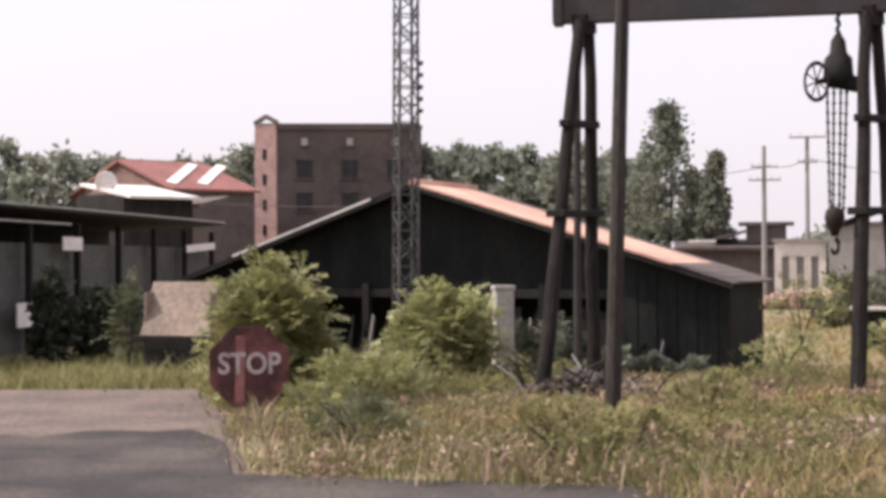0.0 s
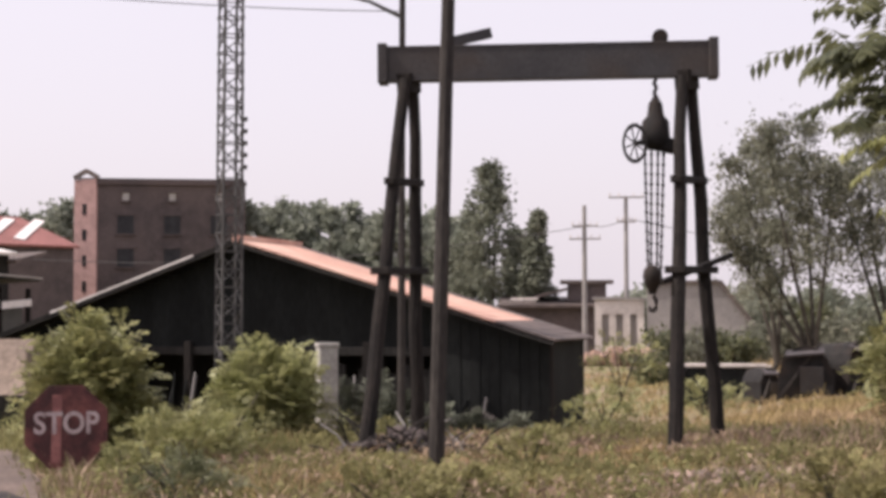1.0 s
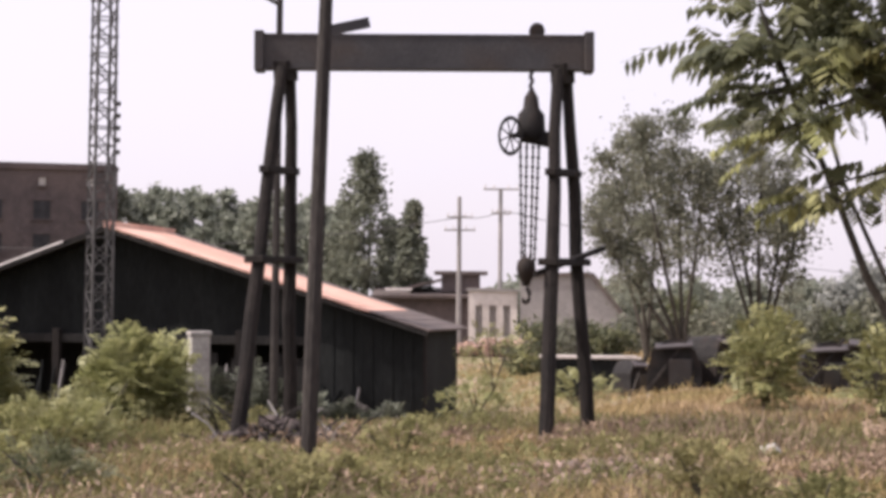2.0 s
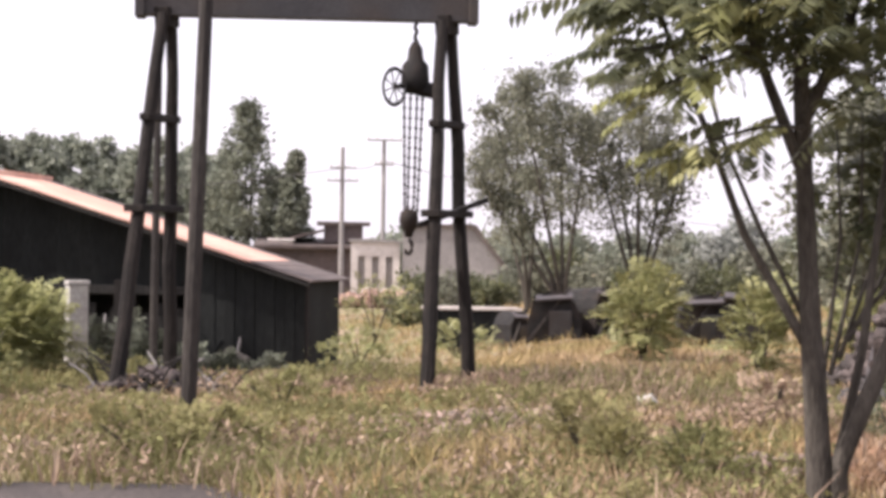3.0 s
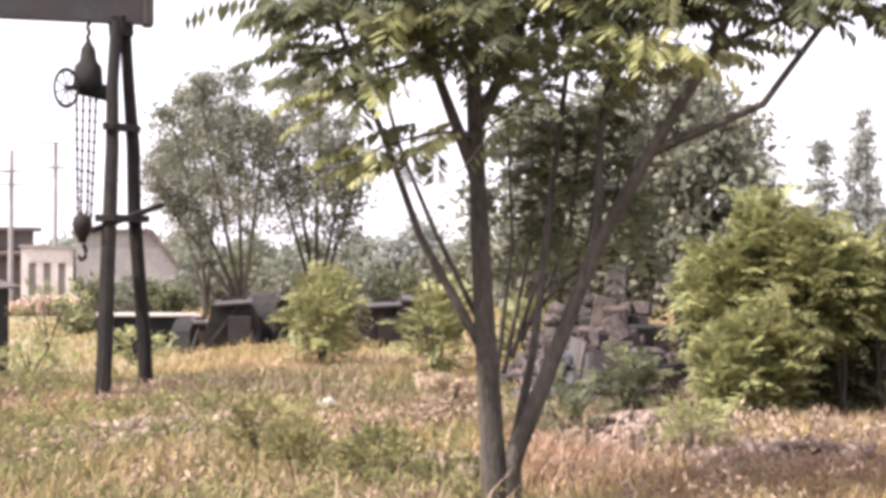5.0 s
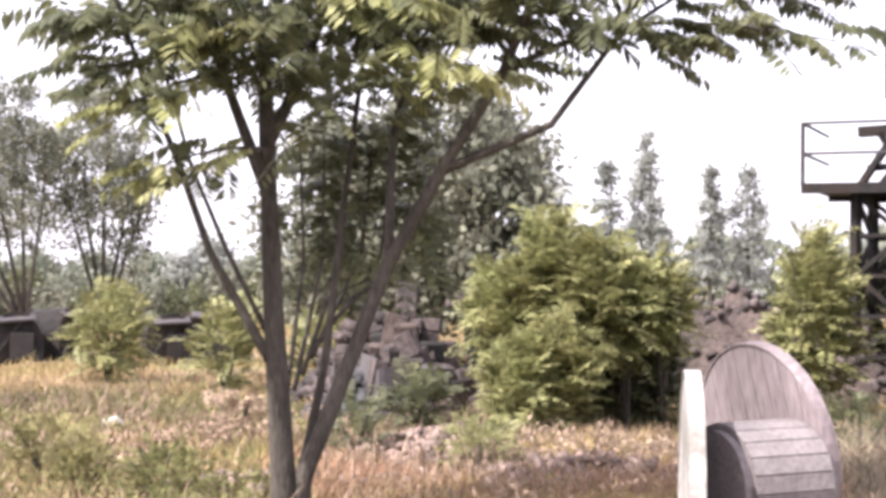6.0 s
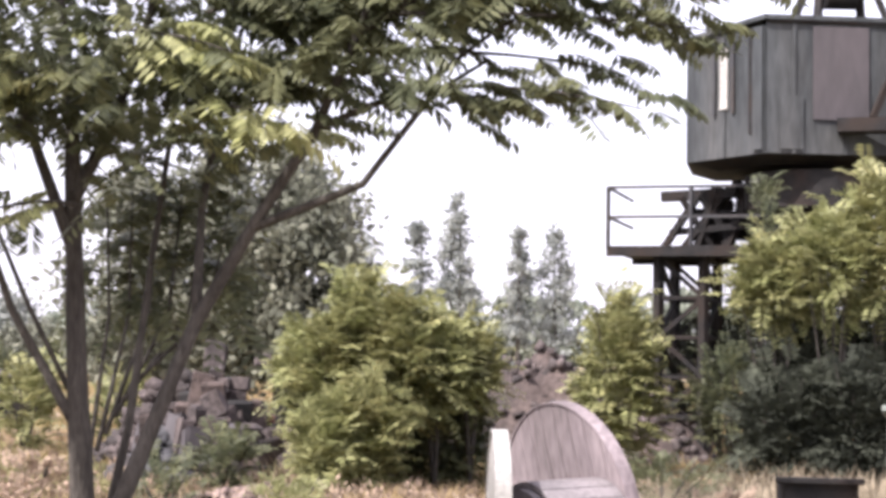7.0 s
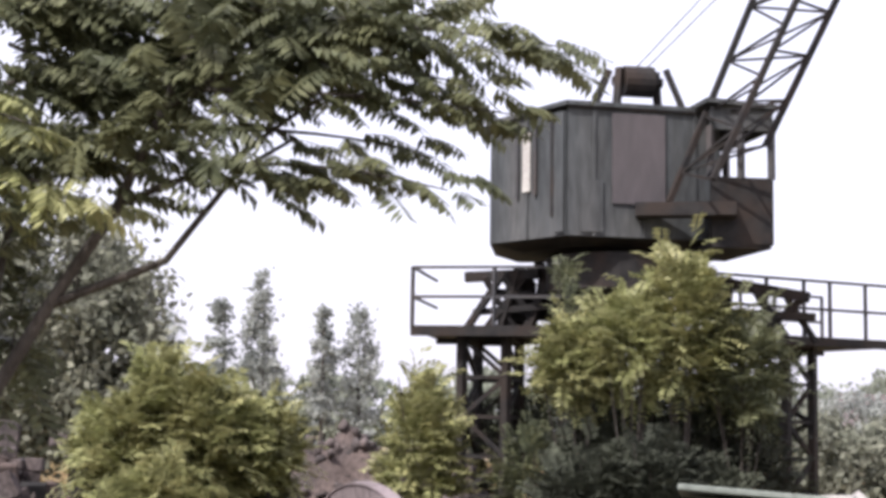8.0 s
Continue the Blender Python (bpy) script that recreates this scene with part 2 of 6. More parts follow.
def leaf_cards(p, d, side, length, width):
    """Pointed leaves: base places p, directions d, side vectors, lengths and widths. Folded a little along the midrib."""
    n = len(p)
    nrm = unit(np.cross(d, side))
    L, W = length[:, None], width[:, None]
    v = np.stack([p, p + d * L * 0.45 + side * W * 0.5 + nrm * W * 0.12, p + d * L, p + d * L * 0.45 - side * W * 0.5 + nrm * W * 0.12], 1).reshape(-1, 3)
    i = np.arange(n)[:, None] * 4
    return v, np.concatenate([np.stack([i[:, 0], i[:, 0] + 1, i[:, 0] + 2], 1), np.stack([i[:, 0], i[:, 0] + 2, i[:, 0] + 3], 1)])


def fronds(rng, base, direction, length, pairs=8, droop=0.5, leaf=0.13, hang=0.3, slim=0.36):
    """Pinnate leaves: arched stalks with paired pointed leaflets."""
    n = len(base)
    s = np.linspace(0.15, 1.0, pairs)
    down = np.array([0, 0, -1.0])
    pts = base[:, None] + direction[:, None] * (length[:, None] * s)[..., None] + down * (droop * length[:, None] * s ** 2)[..., None]
    tang = unit(direction[:, None] + down * (2 * droop * s)[None, :, None])
    side = unit(np.cross(tang, np.array([0, 0, 1.0]) + rng.normal(0, 0.25, (n, 1, 3))))
    out_p, out_d, out_s, out_l = [], [], [], []
    for sg in (-1, 1):
        dd = unit(side * sg + tang * 0.35 + down * hang + rng.normal(0, 0.12, pts.shape))
        out_p.append(pts.reshape(-1, 3)), out_d.append(dd.reshape(-1, 3))
        out_s.append(unit(tang - dd * (tang * dd).sum(-1, keepdims=True)).reshape(-1, 3))
        out_l.append(np.broadcast_to(leaf * (0.75 + 0.5 * np.sin(np.pi * (s * 0.8 + 0.1))) * (length[:, None] / length.mean()) ** 0.5, pts.shape[:2]).ravel())
    p, d, sd, L = (np.concatenate(x) for x in (out_p, out_d, out_s, out_l))
    L = L * rng.uniform(0.8, 1.2, len(L))
    return leaf_cards(p, d, sd, L, L * slim)


def join_np(blocks):
    vs, fs, o = [], [], 0
    for v, f in blocks:
        vs.append(v), fs.append(f + o)
        o += len(v)
    return np.concatenate(vs), np.concatenate(fs)


def ground_z(x, y):
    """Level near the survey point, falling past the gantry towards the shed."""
    x, y = np.asarray(x, float), np.asarray(y, float)
    d = np.hypot(x, y)
    b = np.degrees(np.arctan2(x, y))
    fall = -1.15 * np.clip((d - 21) / 14, 0, 1) ** 1.5 * np.clip((20 - b) / 6, 0, 1)
    wave = np.clip((d - 9) / 4, 0, 1) * 0.05 * np.sin(x * 0.7 + 1.3) * np.cos(y * 0.55) + np.clip((d - 9) / 4, 0, 1) * 0.03 * np.sin(x * 1.9 - y * 1.4)
    on_road = np.clip((b + 3.5) / -3, 0, 1) * np.clip((26 - d) / 4, 0, 1)
    return fall + wave * (1 - on_road) - 0.02


# ---- vegetation makers ----
def bush(name, at, half, height, count, mat, label, seed, leaf=0.13, length=0.55, group="", stems=7, up=0.9, low=0.0):
    """A shrub of upright stems whose arching pinnate leaves fan outwards; at is the foot, low the bare share of the height."""
    rng, rnd = np.random.default_rng(seed), random.Random(seed)
    t = thing(name, at, label, "bush", group)
    foot = np.array(at)
    for k in range(stems):
        a, r = rnd.uniform(0, 6.283), half * rnd.uniform(0.2, 0.75)
        top = foot + np.array((r * math.cos(a), r * math.sin(a), height * rnd.uniform(0.6, 0.88)))
        mid = foot * 0.55 + top * 0.45 + np.array((0, 0, height * 0.06))
        part("stem", tube(bmesh.new(), [foot, mid, top], [0.024, 0.016, 0.006], 5), "bark", t)
    core = foot + np.array((0, 0, height * (0.42 + low * 0.5)))
    span = np.array((half, half, height * (0.58 - low * 0.5)))

    def lump(d):
        return 0.86 + 0.2 * np.sin(d[:, 0] * 5 + seed) * np.cos(d[:, 1] * 4 + d[:, 2] * 5)

    d = unit(rng.normal(0, 1, (count, 3)))
    inner = rng.uniform(0.3, 0.78, count) ** 0.8
    base = core + d * (inner * lump(d))[:, None] * span
    base[:, 2] = np.maximum(base[:, 2], foot[2] + 0.05)
    shoot = rng.uniform(0, 1, count) < 0.1
    base[shoot, 2] += height * rng.uniform(0.05, 0.16, shoot.sum())
    dirs = unit(d * 0.75 + np.array((0.15, 0, up * 0.8)) + rng.normal(0, 0.42, (count, 3)))
    reach = length * rng.uniform(0.6, 1.2, count)
    # Sunlit streaks are painted: some yellow fronds get the paler leaf colour.
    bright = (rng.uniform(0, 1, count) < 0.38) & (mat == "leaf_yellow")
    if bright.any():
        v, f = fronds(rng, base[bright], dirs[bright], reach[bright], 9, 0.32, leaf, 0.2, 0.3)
        part_mesh("foliage", mesh_np("foliage", v, f), "leaf_pale", t, "paler leaf sprays painting the sunlit streaks")
    v, f = fronds(rng, base[~bright], dirs[~bright], reach[~bright], 9, 0.32, leaf, 0.2, 0.3)
    k = count * 3
    dd = unit(rng.normal(0, 1, (k, 3)))
    fill = core + dd * (rng.uniform(0.1, 0.85, k) ** 0.5 * lump(dd))[:, None] * span
    fill[:, 2] = np.maximum(fill[:, 2], foot[2] + 0.03)
    fd = unit(rng.normal(0, 1, (k, 3)) + dd * 0.6 + np.array((0, 0, 0.4)))
    fl = leaf * rng.uniform(0.6, 1.3, k)
    v, f = join_np([(v, f), leaf_cards(fill, fd, unit(np.cross(fd, rng.normal(0, 1, (k, 3)))), fl, fl * 0.35)])
    part_mesh("foliage", mesh_np("foliage", v, f), mat, t)
    return t


def open_tree(name, foot, tops, mat, label, seed, group="", trunk=0.11, clumps=30, per=90, card=0.19, spread=0.55, start=0.42):
    """A tree forking low into several leaning stems, with an airy crown of fine leaves along its branches."""
    rng, rnd = np.random.default_rng(seed), random.Random(seed)
    t = thing(name, foot, label, "tree", group)
    foot = Vector(foot)
    cs = []
    for i, top in enumerate(tops):
        top = Vector(top)
        h = top.z - foot.z
        side = Vector((top.x - foot.x, top.y - foot.y, 0))
        pts = [foot, foot + side * 0.16 + Vector((0, 0, h * 0.18)), foot + side * 0.55 + Vector((rnd.uniform(-0.1, 0.1), 0, h * 0.5)), foot + side * 0.85 + Vector((rnd.uniform(-0.15, 0.15), 0, h * 0.78)), top]
        part("trunk", tube(bmesh.new(), pts, [trunk, trunk * 0.75, trunk * 0.5, trunk * 0.28, trunk * 0.08], 7), "bark", t)
        for k in range(clumps):
            u = start + (1 - start) * rnd.random() ** 0.85
            q = u * 4
            j = min(3, int(q))
            c = pts[j].lerp(pts[j + 1], q - j)
            reach = spread * h * 0.30 * (1.25 - u) ** 0.6
            a = rnd.uniform(0, 6.283)
            e = c + Vector((math.cos(a) * reach * rnd.uniform(0.2, 1), math.sin(a) * reach * rnd.uniform(0.2, 1), h * rnd.uniform(0.0, 0.12)))
            e.z = min(e.z, top.z + 0.1)
            cs.append(e)
            if k < 9:
                part("limb", tube(bmesh.new(), [c, c.lerp(e, 0.5) + Vector((0, 0, 0.03 * h)), e], [trunk * 0.2, trunk * 0.14, trunk * 0.05], 5), "bark", t)
    c = np.array([tuple(q) for q in cs])
    size = rng.uniform(0.12, 0.42, (len(c), 1, 1))
    p = (c[:, None] + rng.normal(0, 1, (len(c), per, 3)) * size * np.array((1, 1, 0.85))).reshape(-1, 3)
    n = len(p)
    d = unit(rng.normal(0, 1, (n, 3)) + np.array((0, 0, -0.5)))
    L = card * rng.uniform(0.5, 1.3, n)
    v, f = leaf_cards(p, d, unit(np.cross(d, unit(rng.normal(0, 1, (n, 3))))), L, L * 0.42)
    part_mesh("crown", mesh_np("crown", v, f), mat, t)
    return t


def clump_tree(name, foot, height, half, mat, label, seed, shape="round", clumps=60, per=60, card=0.35, group="", trunk=0.18, low=0.25, kind="", limbs=5, gap=1.0):
    """A tree with a tapered trunk, limbs and a crown of many small leaf cards gathered in clumps."""
    rng, rnd = np.random.default_rng(seed), random.Random(seed)
    t = thing(name, foot, label, "tree", group, kind)
    foot = Vector(foot)
    top = foot + Vector((rnd.uniform(-0.2, 0.2) * half, rnd.uniform(-0.2, 0.2) * half, height * 0.86))
    mid = foot.lerp(top, 0.45) + Vector((rnd.uniform(-0.12, 0.12) * half, 0, 0))
    part("trunk", tube(bmesh.new(), [foot, mid, top], [trunk, trunk * 0.7, trunk * 0.15], 7), "bark", t)
    u = rng.uniform(0, 1, clumps)
    z = low + (1 - low) * u
    if shape == "round":
        prof = np.sqrt(np.clip(1 - (2 * u - 0.95) ** 2, 0.05, 1))
    elif shape == "cone":
        prof = np.clip(1.05 - u, 0.05, 1) ** 0.75 * np.clip(u * 6 + 0.35, 0, 1)
    else:
        prof = np.sin(np.clip(np.pi * (0.12 + 0.86 * u), 0, np.pi)) ** 0.8
    a = rng.uniform(0, 2 * np.pi, clumps)
    r = half * prof * np.sqrt(rng.uniform(0.1, 1, clumps))
    c = np.stack([foot[0] + r * np.cos(a), foot[1] + r * np.sin(a), foot[2] + height * z * 0.97], 1)
    for k in range(limbs):
        e = Vector(c[k])
        s = foot.lerp(top, rnd.uniform(0.25, 0.55))
        part("limb", tube(bmesh.new(), [s, s.lerp(e, 0.5) + Vector((0, 0, 0.04 * height)), e], [trunk * 0.45, trunk * 0.3, trunk * 0.08], 5), "bark", t)
    size = half * (0.42 if shape == "poplar" else 0.24 if shape == "cone" else 0.30) * gap
    p = (c[:, None] + rng.normal(0, 1, (clumps, per, 3)) * np.array((size, size, size * 0.8)) * rng.uniform(0.6, 1.2, (clumps, 1, 1)) * 0.6).reshape(-1, 3)
    n = len(p)
    d = unit(rng.normal(0, 1, (n, 3)) + np.array((0, 0, 0.2)))
    s = unit(np.cross(d, unit(rng.normal(0, 1, (n, 3)))))
    L = card * rng.uniform(0.5, 1.3, n)
    v, f = leaf_cards(p, d, s, L, L * 0.55)
    part_mesh("crown", mesh_np("crown", v, f), mat, t)
    return t


# ---- ground ----
def build_ground():
    rad = np.concatenate([np.linspace(0.5, 50, 160), np.geomspace(52, 2500, 40)])
    ang = np.radians(np.concatenate([np.linspace(-30, 80, 221), np.linspace(81, 329, 80)]))
    rr, aa = np.meshgrid(rad, ang, indexing="ij")
    x, y = rr * np.sin(aa), rr * np.cos(aa)
    v = np.stack([x, y, ground_z(x, y)], -1).reshape(-1, 3)
    na = len(ang)
    i, j = np.meshgrid(np.arange(len(rad) - 1), np.arange(na), indexing="ij")
    q = np.stack([i * na + j, i * na + (j + 1) % na, (i + 1) * na + (j + 1) % na, (i + 1) * na + j], -1).reshape(-1, 4)[:, ::-1]
    v = np.concatenate([v, [[0, 0, float(ground_z(0, 0))]]])
    ob = part_mesh("ground", mesh_np("ground", v, q), "soil", None, smooth=True)
    tagged(ob, "dry stony soil with litter under long grass", "ground", "", "structure")


ROAD = [(-70, 20.6), (-20, 20.9), (-3.3, 20.9), (-2.4, 17), (-1.9, 14.2), (-1.5, 12.2), (1.6, 11.5), (2.0, 9.5), (2.6, -2), (-70, -2)]


def in_road(x, y):
    inside = np.zeros(np.shape(x), bool)
    for (x0, y0), (x1, y1) in zip(ROAD, ROAD[1:] + ROAD[:1]):
        if y0 != y1:
            inside ^= ((y0 > y) != (y1 > y)) & (x < (x1 - x0) * (y - y0) / (y1 - y0) + x0)
    return inside


ASPHALT = [(-70, 16.6), (-9, 15.6)] + [(-8.5 + 0.35 * k, 15.4 + 0.28 * math.sin(k * 0.9) + 0.2 * math.sin(k * 2.3)) for k in range(18)] + [(-2.05, 14.6), (-1.7, 12.4), (1.4, 11.6), (1.85, 9.5), (2.45, -1.8), (-70, -1.8)]


def slab(name, outline, z, mat, label, category):
    bm = bmesh.new()
    top = [bm.verts.new((x, y, z)) for x, y in outline]
    low = [bm.verts.new((x, y, -0.25)) for x, y in outline]
    bm.faces.new(top[::-1])
    for k in range(len(outline)):
        k2 = (k + 1) % len(outline)
        bm.faces.new((top[k], top[k2], low[k2], low[k]))
    bmesh.ops.recalc_face_normals(bm, faces=bm.faces[:])
    tagged(part(name, bm, mat, None), label, category, "", "structure")


def build_road():
    slab("road_margin", ROAD, 0.03, "dust", "dusty tan gravel margin of the yard road", "road margin")
    slab("road", ASPHALT, 0.055, "road", "worn dark grey asphalt yard road", "road")


def grass_patch(name, mat, count, seed, height, where, label, blades=6, gaps=-9.0):
    """Tufts of bent blades joined into one mesh."""
    rng = np.random.default_rng(seed)
    x, y = where(rng, count)
    patch = np.sin(x * 0.55 + 0.3 * y + seed) + np.sin(y * 0.75 - 0.4 * x + 2 * seed) + 0.7 * np.sin(x * 1.7 + seed) * np.cos(y * 1.9)
    track = (np.abs(y - 17.6 - 0.12 * x) < 0.75) & (x < 1.2)
    keep = ~in_road(x + rng.normal(0, 0.22, count), y + rng.normal(0, 0.3, count)) & ~(track & (rng.uniform(0, 1, count) < 0.9)) & (patch > gaps + rng.normal(0, 0.35, count))
    x, y = x[keep], y[keep]
    n = len(x)
    h = height * rng.uniform(0.4, 1.3, n) * (0.75 + 0.35 * np.sin(x * 0.9 + seed) * np.cos(y * 0.8))
    trodden = np.exp(-((np.hypot(x, y) - 19.3) / 2.2) ** 2) * np.clip((np.degrees(np.arctan2(x, y)) - 1) / 3, 0, 1) * np.clip((19 - np.degrees(np.arctan2(x, y))) / 2, 0, 1)
    h = h * (1 - 0.6 * trodden) * (1 - 0.6 * np.clip((np.hypot(x, y) - 19) / 3, 0, 1) * np.clip((13.5 - np.degrees(np.arctan2(x, y))) / 2, 0, 1) * np.clip((np.degrees(np.arctan2(x, y)) - 0.5) / 2, 0, 1))
    x, y, h = (np.repeat(q, blades) for q in (x, y, h))
    m = len(x)
    a = rng.uniform(0, 2 * np.pi, m)
    x, y = x + rng.normal(0, 0.09, m), y + rng.normal(0, 0.09, m)
    h = h * rng.uniform(0.6, 1.15, m)
    w = rng.uniform(0.003, 0.0075, m) * (1 + np.hypot(x, y) / 22)
    base = np.stack([x, y, ground_z(x, y) - 0.02], 1)
    out = np.stack([np.cos(a), np.sin(a), 0 * a], 1)
    side = np.stack([-np.sin(a), np.cos(a), 0 * a], 1) * w[:, None]
    bend = rng.uniform(0.2, 1.1, m)[:, None] * h[:, None]
    up = np.array([0, 0, 1.0]) * h[:, None]
    v = np.stack([base - side, base + side, base + up * 0.6 + out * bend * 0.35 + side * 0.8, base + up * 0.6 + out * bend * 0.35 - side * 0.8, base + up + out * bend], 1).reshape(-1, 3)
    i = np.arange(m) * 5
    f = np.concatenate([np.stack([i, i + 1, i + 2], 1), np.stack([i, i + 2, i + 3], 1), np.stack([i + 3, i + 2, i + 4], 1)])
    tagged(part_mesh(name, mesh_np(name, v, f), mat, None), label, "grass", "", "stuff")


def herb_patch(name, mat, count, seed, height, where, label, leaf=0.05, per=26, gaps=-9.0):
    """Low leafy herbs: small pointed leaves gathered in loose uneven clumps, joined into one mesh."""
    rng = np.random.default_rng(seed)
    x, y = where(rng, count)
    patch = np.sin(x * 0.8 + 0.4 * y + seed) + np.sin(y * 0.9 - 0.5 * x + 2 * seed) + 0.7 * np.sin(x * 2.1 + seed) * np.cos(y * 2.3)
    keep = ~in_road(x + rng.normal(0, 0.2, count), y + rng.normal(0, 0.25, count)) & (patch > gaps + rng.normal(0, 0.4, count))
    x, y = x[keep], y[keep]
    h = height * rng.uniform(0.35, 1.3, len(x)) * (0.7 + 0.4 * np.sin(x * 1.3 + seed) * np.cos(y * 1.1))
    d = np.hypot(x, y)
    h = h * (1 - 0.5 * np.exp(-((d - 19.8) / 2.6) ** 2))
    x, y, h, d = (np.repeat(q, per) for q in (x, y, h, d))
    m = len(x)
    u = rng.uniform(0.05, 1, m)
    wide = 0.22 * h * (1.1 - u * 0.5)
    p = np.stack([x + rng.normal(0, 1, m) * (wide + 0.04), y + rng.normal(0, 1, m) * (wide + 0.04), ground_z(x, y) + h * u], 1)
    dv = unit(rng.normal(0, 1, (m, 3)) + np.array((0, 0, 0.7)))
    L = leaf * rng.uniform(0.5, 1.5, m) * (1 + d / 40)
    v, f = leaf_cards(p, dv, unit(np.cross(dv, rng.normal(0, 1, (m, 3)))), L, L * 0.34)
    tagged(part_mesh(name, mesh_np(name, v, f), mat, None), label, "herbs", "", "stuff")


def sector(b0, b1, d0, d1):
    def where(rng, n):
        b = np.radians(rng.uniform(b0, b1, n))
        d = np.sqrt(rng.uniform(d0 * d0, d1 * d1, n))
        return d * np.sin(b), d * np.cos(b)
    return where


build_ground()
build_road()
grass_patch("meadow_grass", "grass", 40000, 1, 0.25, sector(-4, 66, 8, 34), "long dry straw-yellow meadow grass", 9, gaps=-0.75)
grass_patch("distant_grass", "grass", 20000, 2, 0.32, sector(6, 66, 22, 80), "dry yellow grass on the open ground", 4)
grass_patch("verge_grass", "weeds", 11000, 5, 0.42, sector(-24, 6, 20.5, 48), "dull green grass along the far road verge", 5)
grass_patch("green_weeds", "weeds", 15000, 3, 0.27, sector(-9, 50, 9, 26), "low green weeds among the dry grass", 7, gaps=0.0)
grass_patch("dry_stalks", "stalk", 11000, 4, 0.36, sector(-8, 66, 8.5, 27), "brown dry seed stalks standing in the grass", 4, gaps=0.1)
grass_patch("red_grass", "rust_grass", 9000, 6, 0.26, sector(29, 49, 8, 15.5), "reddish dry grass among the stones", 7, gaps=-0.6)
grass_patch("pale_grass", "pale_grass", 8000, 9, 0.46, sector(49, 68, 12, 19), "tall pale straw-grey grass before the crane", 6)
herb_patch("meadow_herbs", "weeds", 4600, 7, 0.36, sector(-8, 30, 9, 24), "olive-green leafy herbs in the meadow", gaps=-0.2)
herb_patch("withered_herbs", "stalk", 4200, 8, 0.34, sector(-8, 56, 8.5, 22), "brown withered herbs in the meadow", gaps=-0.1)


# ---- shed ----
SHED_AT, SHED_TURN = polar(-0.95, 0, 42), -25.0


def build_shed():
    gz = -1.15
    t = thing("open_shed", (SHED_AT.x, SHED_AT.y, gz), "long dark timber shed with a low gabled tile roof", "shed", turn=SHED_TURN)
    base = pose(SHED_AT.x, SHED_AT.y, 0, 0, 0, SHED_TURN)
    apex, right, left, depth = 3.79, 8.5, 7.5, 3.6
    sr, sl = (apex - 1.22) / right, 0.345

    def roof(name, x0, x1, s, mat, y0, y1, lift=0.0):
        a, b = Vector((x0, 0, apex - s * abs(x0) + lift)), Vector((x1, 0, apex - s * abs(x1) + lift))
        n = max(1, int(abs(x1 - x0) / 0.38))
        rows = new(name)
        rows.parent = t
        rows.matrix_parent_inverse = t.matrix_basis.inverted()
        for k in range(n):
            p, q = a.lerp(b, k / n), a.lerp(b, (k + 1) / n)
            bm = bmesh.new()
            d = q - p
            ang = math.degrees(math.atan2(d.z, d.x))
            box(bm, base @ Matrix.Translation((p + q) / 2 + Vector((0, (y0 + y1) / 2, 0.02))) @ pose(0, 0, 0, 0, -ang - 1.2 * (1 if x1 > 0 else -1), 0), (d.length + 0.05, y1 - y0, 0.05))
            part("tile_course", bm, mat, rows)

    # The slope's sunlit stretch is put into the salmon tile; the rest is darker.
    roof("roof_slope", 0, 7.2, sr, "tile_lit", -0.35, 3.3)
    roof("roof_slope", 7.2, right + 0.25, sr, "tile_dark", -0.35, 3.3)
    roof("roof_slope", 0, right + 0.25, sr, "tile_dark", 3.3, depth + 0.4)
    # left slope in near-black: the shade of its underside is painted in
    roof("roof_slope", 0, -left - 0.25, sl, "dark_board", -0.35, depth + 0.4)
    # verge boards
    for x1, s in ((right + 0.25, sr), (-left - 0.25, sl)):
        part("verge_board", beam_between(bmesh.new(), base @ Vector((0, -0.4, apex - 0.09)), base @ Vector((x1, -0.4, apex - s * abs(x1) - 0.09)), 0.06, 0.14), "dark_board", t)
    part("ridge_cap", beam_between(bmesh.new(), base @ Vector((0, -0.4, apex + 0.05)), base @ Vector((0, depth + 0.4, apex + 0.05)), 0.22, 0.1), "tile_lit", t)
    part("verge_flashing", beam_between(bmesh.new(), base @ Vector((-1.2, -0.43, apex + 0.03 - sl * 1.2)), base @ Vector((-5.6, -0.43, apex + 0.03 - sl * 5.6)), 0.05, 0.05), "pale_sheet", t)
    # boarded gable above the tie beam, its shadow put into the near-black colour
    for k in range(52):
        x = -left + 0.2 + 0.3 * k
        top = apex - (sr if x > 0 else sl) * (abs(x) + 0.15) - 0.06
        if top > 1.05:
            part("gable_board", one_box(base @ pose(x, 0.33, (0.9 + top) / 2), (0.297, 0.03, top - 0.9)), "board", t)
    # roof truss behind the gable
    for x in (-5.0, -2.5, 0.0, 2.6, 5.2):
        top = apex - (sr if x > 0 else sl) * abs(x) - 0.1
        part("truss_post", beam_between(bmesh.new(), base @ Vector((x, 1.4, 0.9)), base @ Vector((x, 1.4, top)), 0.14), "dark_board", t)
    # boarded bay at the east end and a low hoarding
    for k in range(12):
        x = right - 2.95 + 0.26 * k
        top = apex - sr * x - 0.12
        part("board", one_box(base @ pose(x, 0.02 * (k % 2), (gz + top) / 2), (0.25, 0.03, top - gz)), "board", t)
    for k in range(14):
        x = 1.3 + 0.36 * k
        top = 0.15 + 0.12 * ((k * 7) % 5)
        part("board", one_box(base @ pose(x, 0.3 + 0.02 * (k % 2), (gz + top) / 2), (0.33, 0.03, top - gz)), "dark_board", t)
